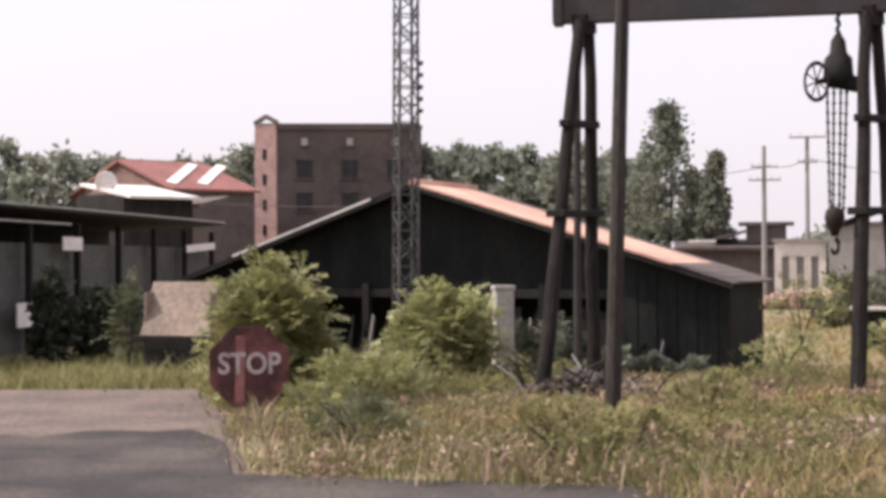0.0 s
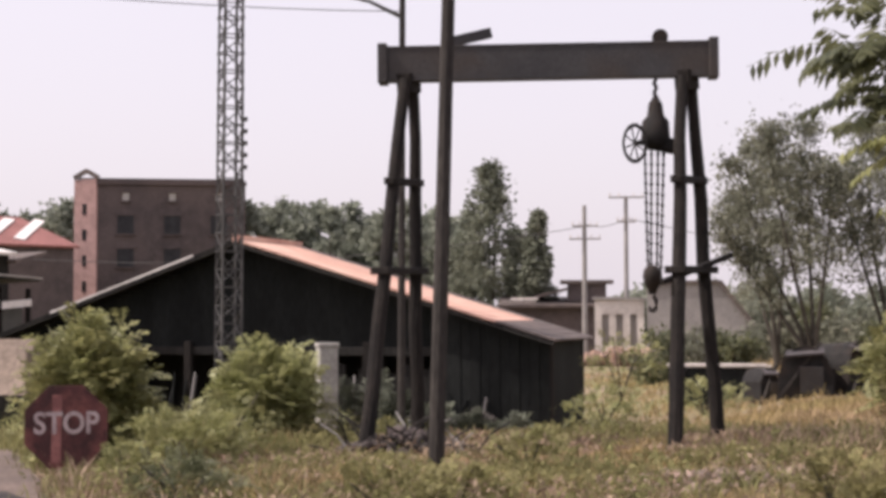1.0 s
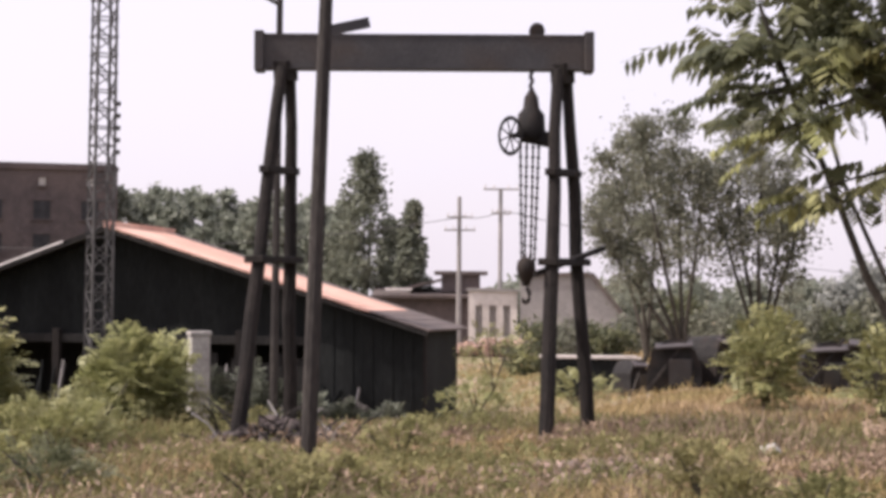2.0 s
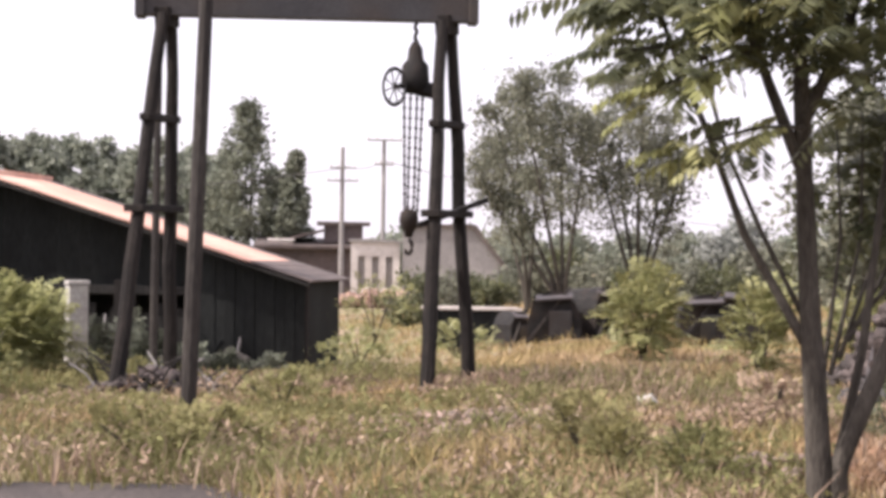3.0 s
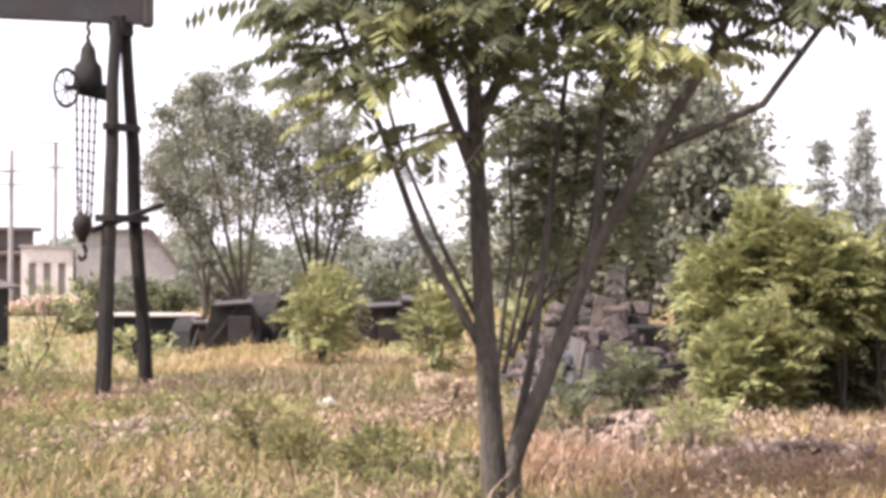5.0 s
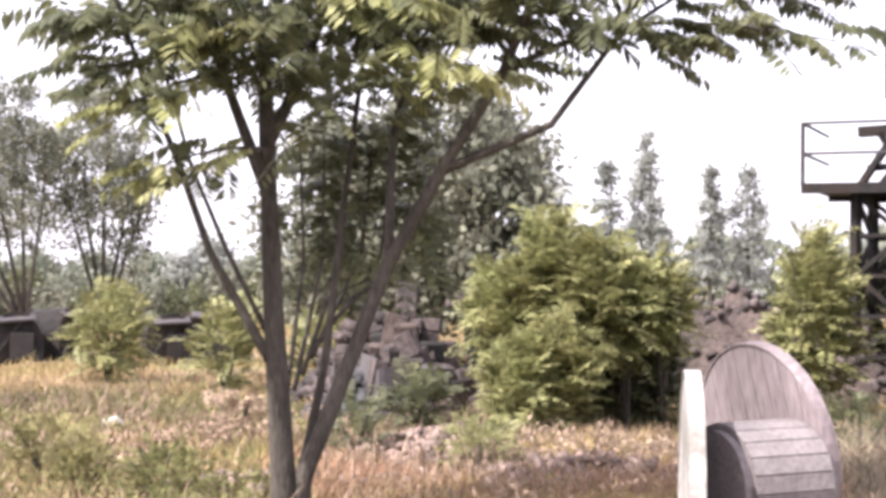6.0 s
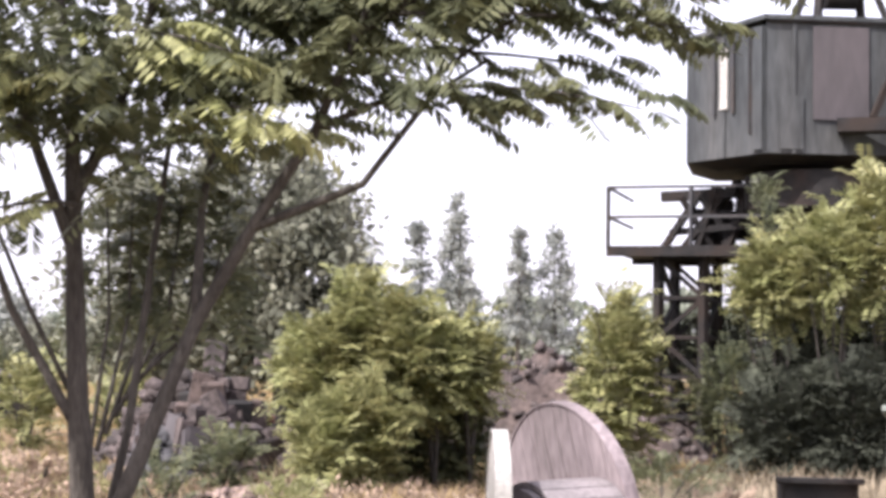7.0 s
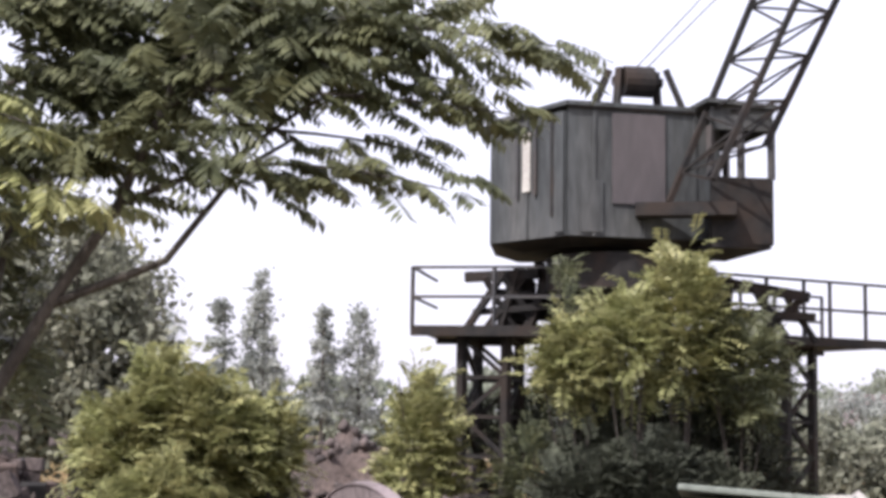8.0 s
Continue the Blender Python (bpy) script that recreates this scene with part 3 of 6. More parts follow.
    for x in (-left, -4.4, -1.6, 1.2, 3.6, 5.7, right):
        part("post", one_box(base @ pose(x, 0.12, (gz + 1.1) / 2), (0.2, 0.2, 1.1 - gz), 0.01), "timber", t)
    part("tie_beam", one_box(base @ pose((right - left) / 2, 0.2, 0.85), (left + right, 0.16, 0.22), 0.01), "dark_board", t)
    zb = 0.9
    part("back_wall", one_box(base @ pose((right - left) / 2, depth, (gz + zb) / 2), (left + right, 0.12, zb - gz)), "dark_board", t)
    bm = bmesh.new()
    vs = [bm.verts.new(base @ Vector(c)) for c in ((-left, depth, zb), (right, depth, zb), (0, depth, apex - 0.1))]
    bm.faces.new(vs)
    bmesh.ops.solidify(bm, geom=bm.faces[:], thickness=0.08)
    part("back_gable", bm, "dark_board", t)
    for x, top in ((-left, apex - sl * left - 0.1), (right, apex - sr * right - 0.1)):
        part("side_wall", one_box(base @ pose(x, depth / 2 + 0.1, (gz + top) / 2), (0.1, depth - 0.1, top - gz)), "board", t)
    # clutter in the dark bays
    rnd = random.Random(5)
    for k in range(16):
        x = rnd.uniform(-3, right - 1)
        h = rnd.uniform(0.5, 1.4)
        c = thing("leaning_plank", base @ Vector((x, -0.5, gz)), "grey weathered board leaning against the shed", "plank", "planks at the shed")
        part("board", beam_between(bmesh.new(), base @ Vector((x, -0.9, gz)), base @ Vector((x + rnd.uniform(-0.3, 0.3), -0.1, gz + h)), rnd.uniform(0.08, 0.22), 0.03), rnd.choice(("pole", "board", "board", "grey_wall")), c)


build_shed()


# ---- lattice mast ----
def build_mast():
    foot = polar(-1.4, 0, 39)
    foot.z = -1.1
    t = thing("lattice_mast", foot, "tall narrow grey steel lattice radio mast", "mast")
    h, w = 13.5, 0.26
    b = Matrix.Translation(foot) @ pose(0, 0, 0, 0, 0.3, 20)
    cs = [Vector((sx * w, sy * w, 0)) for sx, sy in ((-1, -1), (1, -1), (1, 1), (-1, 1))]
    for c in cs:
        part("chord", beam_between(bmesh.new(), b @ c, b @ (c * 0.85 + Vector((0, 0, h))), 0.055), "mast", t)
    n = 30
    for s in range(4):
        for k in range(n):
            z0, z1 = h * k / n, h * (k + 1) / n
            p, q = (cs[s], cs[(s + 1) % 4]) if k % 2 else (cs[(s + 1) % 4], cs[s])
            part("lacing_bar", beam_between(bmesh.new(), b @ (p + Vector((0, 0, z0))), b @ (q + Vector((0, 0, z1))), 0.03), "mast", t)
            part("lacing_bar", beam_between(bmesh.new(), b @ (p + Vector((0, 0, z1))), b @ (q + Vector((0, 0, z1))), 0.03), "mast", t)
    for k in range(5):
        part("step_bracket", one_box(b @ pose(0.33, -0.1, 6.6 + 0.3 * k), (0.1, 0.25, 0.1)), "mast", t)


build_mast()


# ---- mill ----
def build_mill():
    c0 = polar(-6.09, 0, 148)
    t = thing("brick_mill", (c0.x, c0.y, -1.15), "tall brick mill with a shade-dark front and sunlit rose side painted in", "mill", turn=0)
    ang = -3.0
    b = pose(c0.x, c0.y, -1.15, 0, 0, -ang)
    w, h, dp = 13.7, 15.8, 22.0
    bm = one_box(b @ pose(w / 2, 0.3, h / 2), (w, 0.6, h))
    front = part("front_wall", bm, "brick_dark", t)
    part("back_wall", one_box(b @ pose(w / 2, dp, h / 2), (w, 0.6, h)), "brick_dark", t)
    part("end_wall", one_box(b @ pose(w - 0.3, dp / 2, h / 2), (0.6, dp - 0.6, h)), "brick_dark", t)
    # side wall leaning away from the front, its sunlight painted as paler rose brick
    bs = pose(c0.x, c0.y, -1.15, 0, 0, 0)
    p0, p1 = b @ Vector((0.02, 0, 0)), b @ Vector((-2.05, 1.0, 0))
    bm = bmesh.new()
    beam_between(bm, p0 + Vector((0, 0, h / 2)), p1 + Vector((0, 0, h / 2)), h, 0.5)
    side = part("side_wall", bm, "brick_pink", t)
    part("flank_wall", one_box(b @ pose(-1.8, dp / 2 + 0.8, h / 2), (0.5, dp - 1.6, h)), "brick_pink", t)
    part("gable_cap", beam_between(bmesh.new(), p0 + Vector((0.1, -0.2, h + 0.15)), p0.lerp(p1, 0.5) + Vector((0, -0.2, h + 0.8)), 0.4, 0.3), "tile_dark", t)
    part("gable_cap", beam_between(bmesh.new(), p1 + Vector((-0.1, -0.2, h + 0.15)), p0.lerp(p1, 0.5) + Vector((0, -0.2, h + 0.8)), 0.4, 0.3), "tile_dark", t)
    part("roof", one_box(b @ pose(w / 2 - 0.9, dp / 2, h + 0.02), (w + 1.6, dp - 1.0, 0.3)), "tile_dark", t)
    part("cornice", one_box(b @ pose(w / 2, -0.1, h - 0.3), (w + 0.2, 0.3, 0.35)), "brick_dark", t)
    for r, z in enumerate((14.2, 11.6, 8.5, 5.4, 2.4)):
        for k in range(3):
            x = 2.6 + 4.3 * k
            ww, hh = (0.6, 0.7) if r == 0 else (1.5, 1.7)
            win = part("window", one_box(b @ pose(x, -0.02, z), (ww, 0.1, hh)), "concrete" if r == 0 else "glass", t)
            part("sill", one_box(b @ pose(x, -0.1, z - hh / 2 - 0.1), (ww + 0.3, 0.25, 0.15)), "brick_dark", win)
            part("lintel", one_box(b @ pose(x, -0.06, z + hh / 2 + 0.12), (ww + 0.4, 0.18, 0.24)), "brick_dark", win)
    q = p0.lerp(p1, 0.5)
    d = (p1 - p0).normalized()
    nrm = Vector((d.y, -d.x, 0))
    nrm = nrm if nrm.y < 0 else -nrm
    for z in (13.0, 10.6, 8.2, 5.8, 3.4):
        part("window", beam_between(bmesh.new(), q + nrm * 0.26 + Vector((0, 0, z - 0.5)), q + nrm * 0.26 + Vector((0, 0, z + 0.5)), 0.5, 0.1), "glass", t)


build_mill()


# ---- works buildings on the west side ----
def build_west():
    # hall with a red roof and pale rooflight sheets
    a, b2 = polar(-9.9, 0, 128), polar(-6.95, 0, 132)
    c = (a + b2) / 2
    t = thing("works_hall", (c.x, c.y, -1.15), "works hall with a red sheet roof and pale rooflights", "building")
    turn = math.degrees(math.atan2(b2.y - a.y, b2.x - a.x))
    m = pose(c.x, c.y, -1.15, 0, 0, turn)
    L, rise, run = (b2 - a).length, 2.7, 9.0
    part("front_wall", one_box(m @ pose(0, 0, 4.4), (L, 0.4, 8.8)), "brick_dark", t)
    part("end_wall", one_box(m @ pose(L / 2 - 0.2, 9, 4.4), (0.4, 18, 8.8)), "brick_dark", t)
    part("end_wall", one_box(m @ pose(-L / 2 + 0.2, 9, 4.4), (0.4, 18, 8.8)), "brick_dark", t)
    sl = math.degrees(math.atan2(rise, run))
    part("roof_slope", one_box(m @ pose(0, run / 2 - 0.3, 8.8 + rise / 2, sl), (L + 0.6, math.hypot(rise, run) + 0.6, 0.2)), "red_roof", t)
    part("roof_slope", one_box(m @ pose(0, run * 1.5, 8.8 + rise / 2, -sl), (L + 0.6, math.hypot(rise, run) + 0.6, 0.2)), "red_roof", t)
    bm = bmesh.new()
    bm.faces.new([bm.verts.new(m @ Vector(q)) for q in ((-L / 2 + 0.1, 0, 8.8), (-L / 2 + 0.1, 2 * run, 8.8), (-L / 2 + 0.1, run, 8.75 + rise))])
    bmesh.ops.solidify(bm, geom=bm.faces[:], thickness=0.3)
    part("gable_wall", bm, "brick_pink", t)
    for k in range(2):
        x = L / 2 - 1.5 - 2.9 * k
        bm = one_box(m @ pose(x, run / 2 - 0.3, 8.98 + rise / 2, sl) @ pose(0, 0, 0, 0, 0, -40), (0.9, math.hypot(rise, run) * 1.0, 0.1))
        part("rooflight", bm, "pale_sheet", t)
    # low workshop with a pale roof
    a, b2 = polar(-12.6, 0, 88), polar(-8.6, 0, 92)
    c = (a + b2) / 2
    t = thing("low_workshop", (c.x, c.y, -1.15), "low dark workshop under a pale sheet roof", "building")
    turn = math.degrees(math.atan2(b2.y - a.y, b2.x - a.x))
    m = pose(c.x, c.y, -1.15, 0, 0, turn)
    L = (b2 - a).length
    part("wall", one_box(m @ pose(0.35, 2.5, 3.35), (4.6, 5, 6.7)), "dark_board", t)
    part("roof", one_box(m @ pose(0.35, 2, 6.95, 9), (4.7, 5.6, 0.16)), "pale_sheet", t)
    part("gable", one_box(m @ pose(L * 0.45 + 0.3, 2, 6.35, 0, -14, 0), (L * 0.3, 5.6, 0.2)), "tile_dark", t)
    q = polar(-12.25, 2.85, 91)
    t = thing("round_disc", (q.x, q.y, q.z - 0.7), "round pale disc on a short roof post", "disc")
    part("disc", tube(bmesh.new(), [q + Vector((0, -0.06, 0)), q + Vector((0, 0.06, 0))], [0.6, 0.64], 20), "pale_sheet", t)
    part("post", tube(bmesh.new(), [q + Vector((0, 0.1, 0)), q + Vector((0, 0.1, -1.4))], [0.06, 0.06], 8), "steel", t)
    # long dark loading shed in front
    a, b2 = Vector((-14.6, 35.6, EYE_H)), Vector((-10.5, 71.0, EYE_H))
    c = (a + b2) / 2
    t = thing("loading_shed", (c.x, c.y, -1.15), "long black loading shed with a thin pale eaves line", "shed")
    turn = math.degrees(math.atan2(b2.y - a.y, b2.x - a.x))
    m = pose(c.x, c.y, -1.15, 0, 0, turn)
    L = (b2 - a).length
    part("back_wall", one_box(m @ pose(0, 5, 2.2), (L, 0.2, 4.4)), "dark_board", t)
    part("roof", one_box(m @ pose(0, 2.5, 4.42, -3), (L + 0.6, 5.8, 0.08)), "dark_board", t)
    part("eaves_gutter", one_box(m @ pose(0, -0.45, 4.66), (L + 0.6, 0.08, 0.06)), "concrete", t)
    for k in range(9):
        part("post", one_box(m @ pose(-L / 2 + 0.3 + (L - 0.6) * k / 8, 0, 2.1), (0.2, 0.2, 4.2), 0.01), "timber", t)
    for k in range(22):
        part("wall_panel", one_box(m @ pose(-L / 2 + L * (k + 0.5) / 22, 0.35, 1.75), (L / 22 - 0.02, 0.06, 3.5)), "shed_panel", t)
    part("eaves_rail", one_box(m @ pose(-L * 0.27, -0.3, 4.15), (L * 0.46, 0.06, 0.06)), "concrete", t)
    for k, (x, z, w, h) in enumerate(((15.0, 3.5, 4.5, 0.3), (-4.7, 1.25, 2.3, 0.75), (-1.0, 3.5, 1.8, 0.45))):
        s = thing("tin_hoarding", m @ Vector((x, -0.3, 0)), "pale tin sheet fixed to the dark shed", "hoarding")
        part("panel", one_box(m @ pose(x, -0.2, z, 0, -2 if k == 0 else 0, 0), (w, 0.05, h)), "pale_sheet", s)
    # hut with a tan sheet roof
    a, b2 = polar(-11.3, 0, 38), polar(-8.4, 0, 37)
    c = (a + b2) / 2
    gz = float(ground_z(c.x, c.y))
    t = thing("tan_hut", (c.x, c.y, gz), "small low hut with a steep tan sheet roof", "hut")
    turn = math.degrees(math.atan2(b2.y - a.y, b2.x - a.x))
    m = pose(c.x, c.y, 0, 0, 0, turn)
    part("wall", one_box(m @ pose(0.1, 0.9, (gz - 0.05) / 2), (1.9, 1.6, abs(gz) - 0.05)), "dark_board", t)
    part("roof", one_box(m @ pose(0, 0.45, 0.6, 62), (1.85, 1.45, 0.06)), "tan", t)
    part("side_panel", one_box(m @ pose(-0.88, 0.75, 0.45), (0.06, 1.0, 1.1)), "tan", t)
    part("side_panel", one_box(m @ pose(0.86, 0.75, 0.45), (0.06, 1.0, 1.1)), "tan", t)
    part("eaves_rail", one_box(m @ pose(0, -0.02, -0.12), (2.1, 0.1, 0.16)), "timber", t)


build_west()


# ---- stop sign ----
def build_stop():
    c = polar(-7.12, -3.88, 17)
    t = thing("stop_sign", (c.x, c.y, 0), "faded red octagonal stop sign on a short post", "sign")
    b = pose(c.x, c.y, c.z, 0, 0, 8)
    bm = bmesh.new()
    r = 0.465
    ring = [Vector((r * math.cos(math.pi / 8 + k * math.pi / 4), 0, r * math.sin(math.pi / 8 + k * math.pi / 4) * 1.02)) for k in range(8)]
    f0 = [bm.verts.new(b @ (v + Vector((0, -0.01, 0)))) for v in ring]
    f1 = [bm.verts.new(b @ (v + Vector((0, 0.01, 0)))) for v in ring]
    bm.faces.new(f0), bm.faces.new(f1[::-1])
    for k in range(8):
        bm.faces.new((f0[k], f1[k], f1[(k + 1) % 8], f0[(k + 1) % 8]))
    bmesh.ops.recalc_face_normals(bm, faces=bm.faces[:])
    plate = part("plate", bm, "sign_red", t)
    cu = bpy.data.curves.new("lettering", "FONT")
    cu.body, cu.size, cu.align_x, cu.align_y, cu.extrude, cu.offset = "STOP", 0.32, "CENTER", "CENTER", 0.002, 0.008
    tmp = new("lettering_source", cu)
    bpy.context.view_layer.update()
    me = bpy.data.meshes.new_from_object(tmp.evaluated_get(bpy.context.evaluated_depsgraph_get()))
    bpy.data.objects.remove(tmp)
    me.transform(b @ pose(0.0, -0.016, 0.03, 90) @ Matrix.Diagonal((0.88, 1.0, 1, 1)))
    part_mesh("lettering", me, "sign_white", plate, "chalky white lettering")
    part("faded_stripe", one_box(b @ pose(-0.1, -0.013, -0.02, 0, 1, 0), (0.1, 0.004, 0.72)), "sign_stripe", plate, "faded pink upright stripe")
    part("post", tube(bmesh.new(), [b @ Vector((-0.02, 0.05, 0.3)), Vector((c.x - 0.03, c.y + 0.05, -0.15))], [0.04, 0.04], 8), "steel", t)


build_stop()

p = polar(-6.4, 0, 19.3)
bush("tree_of_heaven_bush", (p.x, p.y, 0), 0.9, 1.85, 640, "leaf_yellow", "dense upright bush with feathery green leaves", 11, length=0.5, leaf=0.11)
p = polar(-0.1, 0, 22.5)
bush("tree_of_heaven_bush", (p.x, p.y, -0.1), 0.92, 1.5, 560, "leaf_pale", "rounded yellow-green bush with feathery leaves", 12, length=0.5, leaf=0.11)
p = polar(-3.0, 0, 17.6)
bush("weed_clump", (p.x, p.y, 0), 0.9, 0.75, 260, "leaf_yellow", "low sprawling yellow-green weeds by the sign", 13, length=0.3, leaf=0.06)
p = polar(-10.9, 0, 41)
bush("shrub", (p.x - 0.4, p.y, -1.1), 0.5, 2.5, 120, "leaf", "thin dark shrub beside the tan hut", 14)


def build_pillar():
    p = polar(2.2, 0, 24)
    t = thing("concrete_pillar", (p.x, p.y, -0.2), "whitish weathered concrete pillar in the weeds", "pillar")
    part("shaft", one_box(pose(p.x, p.y, 0.54, 0, 0, 12), (0.3, 0.24, 1.5), 0.02), "concrete", t)
    part("cap", one_box(pose(p.x, p.y, 1.32, 0, 0, 12), (0.33, 0.27, 0.07), 0.01), "concrete", t)


build_pillar()
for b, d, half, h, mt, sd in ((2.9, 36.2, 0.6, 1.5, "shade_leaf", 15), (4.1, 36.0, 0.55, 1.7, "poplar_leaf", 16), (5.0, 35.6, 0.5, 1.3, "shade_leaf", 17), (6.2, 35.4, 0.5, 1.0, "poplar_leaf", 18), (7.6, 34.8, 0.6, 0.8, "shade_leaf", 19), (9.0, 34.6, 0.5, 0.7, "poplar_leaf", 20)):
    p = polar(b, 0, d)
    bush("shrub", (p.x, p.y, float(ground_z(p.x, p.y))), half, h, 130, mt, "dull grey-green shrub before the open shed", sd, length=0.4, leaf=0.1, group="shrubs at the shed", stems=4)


# ---- gantry with its hoist ----
def build_gantry():
    l, r = polar(4.15, 0, 21.7), polar(16.55, 0, 21.7)
    c = (l + r) / 2
    t = thing("gantry_frame", (c.x, c.y, 0), "tarred timber gantry with a dark steel girder", "gantry")
    turn = math.degrees(math.atan2(r.y - l.y, r.x - l.x))
    zb, L, H = 5.05, (r - l).length, 0.49
    m = pose(c.x, c.y, zb + H / 2, 0, -0.3, turn)
    bm = bmesh.new()
    box(bm, m, (L - 0.1, 0.03, H - 0.06))
    for z in (-1, 1):
        box(bm, m @ pose(0, 0, z * (H / 2 - 0.015)), (L - 0.1, 0.24, 0.03))
    girder = part("girder", bm, "steel", t, "riveted dark steel I-girder")
    part("web_plate", one_box(m @ pose(0, -0.1, 0), (L - 0.14, 0.02, H - 0.06)), "steel", girder)
    for x in (-1, 1):
        part("end_plate", one_box(m @ pose(x * (L / 2 - 0.05), -0.01, 0.005), (0.13, 0.32, H + 0.07), 0.01), "steel", girder)
    part("trolley_wheel", tube(bmesh.new(), [m @ Vector((1.57, -0.06, H / 2 + 0.07)), m @ Vector((1.57, 0.06, H / 2 + 0.07))], [0.11, 0.11], 14), "iron", t)
    part("channel_offcut", beam_between(bmesh.new(), m @ Vector((-1.45, -0.05, H / 2 + 0.03)), m @ Vector((-0.78, 0.1, H / 2 + 0.2)), 0.14, 0.09), "steel", t)

    def leg(top, foot, r0, r1, seed):
        rnd = random.Random(seed)
        pts = [top.lerp(foot, k / 6) + Vector((rnd.uniform(-0.02, 0.02), rnd.uniform(-0.02, 0.02), 0)) for k in range(7)]
        part("leg", tube(bmesh.new(), pts, [r0 + (r1 - r0) * k / 6 for k in range(7)], 10, 0.05, rnd), "timber", t, "tarred round timber leg")

    A0, A1 = polar(5.06, 8.7, 21.55), polar(3.58, 0, 20.3)
    B0, B1 = polar(5.42, 8.7, 21.85), polar(5.52, 0, 22.0)
    C0, C1 = polar(15.28, 8.7, 21.55), polar(14.92, 0, 20.3)
    D0, D1 = polar(15.64, 8.7, 21.85), polar(16.46, 0, 22.0)
    for k, (a, b) in enumerate(((A0, A1), (B0, B1), (C0, C1), (D0, D1))):
        b.z = -0.1
        leg(a, b, 0.082, 0.105, k)
    for a0, a1, b0, b1 in ((A0, A1, B0, B1), (C0, C1, D0, D1)):
        for u, h in ((0.52, 0.28), (0.28, 0.16)):
            p, q = a0.lerp(a1, u), b0.lerp(b1, u)
            e = (q - p).normalized() * 0.16
            part("cross_brace", beam_between(bmesh.new(), p - e, q + e, 0.1, h, 0.01), "timber", t)
            part("bolt", tube(bmesh.new(), [p + Vector((0, -0.16, 0)), p + Vector((0, 0.1, 0))], [0.025, 0.025], 8), "iron", t)
        part("head_block", beam_between(bmesh.new(), a0.lerp(a1, 0.02) + Vector((0, 0, 0.06)), b0.lerp(b1, 0.02) + Vector((0, 0, 0.06)), 0.28, 0.22, 0.01), "timber", t)
    # arm pointing away from the east trestle
    p = C0.lerp(C1, 0.53)
    part("outrigger_arm", beam_between(bmesh.new(), p + Vector((-0.25, -0.1, -0.12)), p + Vector((1.0, 0.9, 0.28)), 0.07, 0.07), "timber", t)

    # chain hoist hanging under the girder
    hp = polar(14.32, 0, 21.6)
    h = thing("chain_hoist", (hp.x, hp.y, 3.2), "sooty cast-iron chain hoist hanging from the girder", "hoist")
    yaw = pose(hp.x, hp.y, 0, 0, 0, turn)
    bm = bmesh.new()
    for k in range(5):
        beam_between(bm, yaw @ Vector((0.02 * (-1) ** k, 0, zb - 0.07 * k)), yaw @ Vector((-0.02 * (-1) ** k, 0, zb - 0.07 * (k + 1))), 0.05)
    part("suspension_hook", bm, "iron", h)
    part("housing", tube(bmesh.new(), [yaw @ Vector((0, 0, z)) for z in (4.78, 4.68, 4.52, 4.44, 4.16, 4.06)], [0.04, 0.1, 0.12, 0.19, 0.21, 0.14], 12), "iron", h, smooth=True)
    part("gearbox", one_box(yaw @ pose(0.12, 0, 4.12, 0, 12, 0), (0.52, 0.26, 0.2), 0.04), "iron", h)

    def ring(cx, cz, R, r):
        bm = bmesh.new()
        n, s = 18, 6
        vs = []
        for i in range(n):
            a = 2 * math.pi * i / n
            vs.append([bm.verts.new(yaw @ Vector((cx + (R + r * math.cos(2 * math.pi * j / s)) * math.cos(a) * 0.62, r * math.sin(2 * math.pi * j / s) - 0.22, cz + (R + r * math.cos(2 * math.pi * j / s)) * math.sin(a)))) for j in range(s)])
        for i in range(n):
            for j in range(s):
                bm.faces.new((vs[i][j], vs[(i + 1) % n][j], vs[(i + 1) % n][(j + 1) % s], vs[i][(j + 1) % s]))
        for k in range(4):
            a = math.pi * k / 4 + 0.3
            beam_between(bm, yaw @ Vector((cx + R * math.cos(a) * 0.62, -0.22, cz + R * math.sin(a))), yaw @ Vector((cx - R * math.cos(a) * 0.62, -0.22, cz - R * math.sin(a))), 0.02)
        return bm

    part("hand_wheel", ring(-0.3, 4.12, 0.25, 0.03), "iron", h, "spoked hand chain wheel")
    part("axle", beam_between(bmesh.new(), yaw @ Vector((-0.3, -0.25, 4.12)), yaw @ Vector((-0.05, 0, 4.14)), 0.06), "iron", h)
    for x0, x1, z1 in ((-0.15, -0.12, 2.35), (-0.06, -0.08, 2.3), (0.03, 0.0, 2.3), (0.11, 0.05, 2.25)):
        bm = bmesh.new()
        n = 26
        for k in range(n):
            p, q = Vector((x0 + (x1 - x0) * k / n, 0, 4.08 - (4.08 - z1) * k / n)), Vector((x0 + (x1 - x0) * (k + 0.85) / n, 0, 4.08 - (4.08 - z1) * (k + 0.85) / n))
            beam_between(bm, yaw @ p, yaw @ q, 0.045 if k % 2 else 0.03, 0.03 if k % 2 else 0.045)
        part("chain", bm, "iron", h)
    part("lower_block", tube(bmesh.new(), [yaw @ Vector((-0.06, 0, z)) for z in (2.45, 2.4, 2.3, 2.2, 2.12, 2.05)], [0.05, 0.12, 0.14, 0.12, 0.07, 0.05], 12), "iron", h, smooth=True)
    bm = tube(bmesh.new(), [yaw @ Vector((-0.06 + 0.05 * math.sin(a), 0, 1.92 + 0.1 * math.cos(a))) for a in np.linspace(0, 4.4, 10)], [0.03] * 9 + [0.015], 7)
    part("load_hook", bm, "iron", h, smooth=True)


build_gantry()


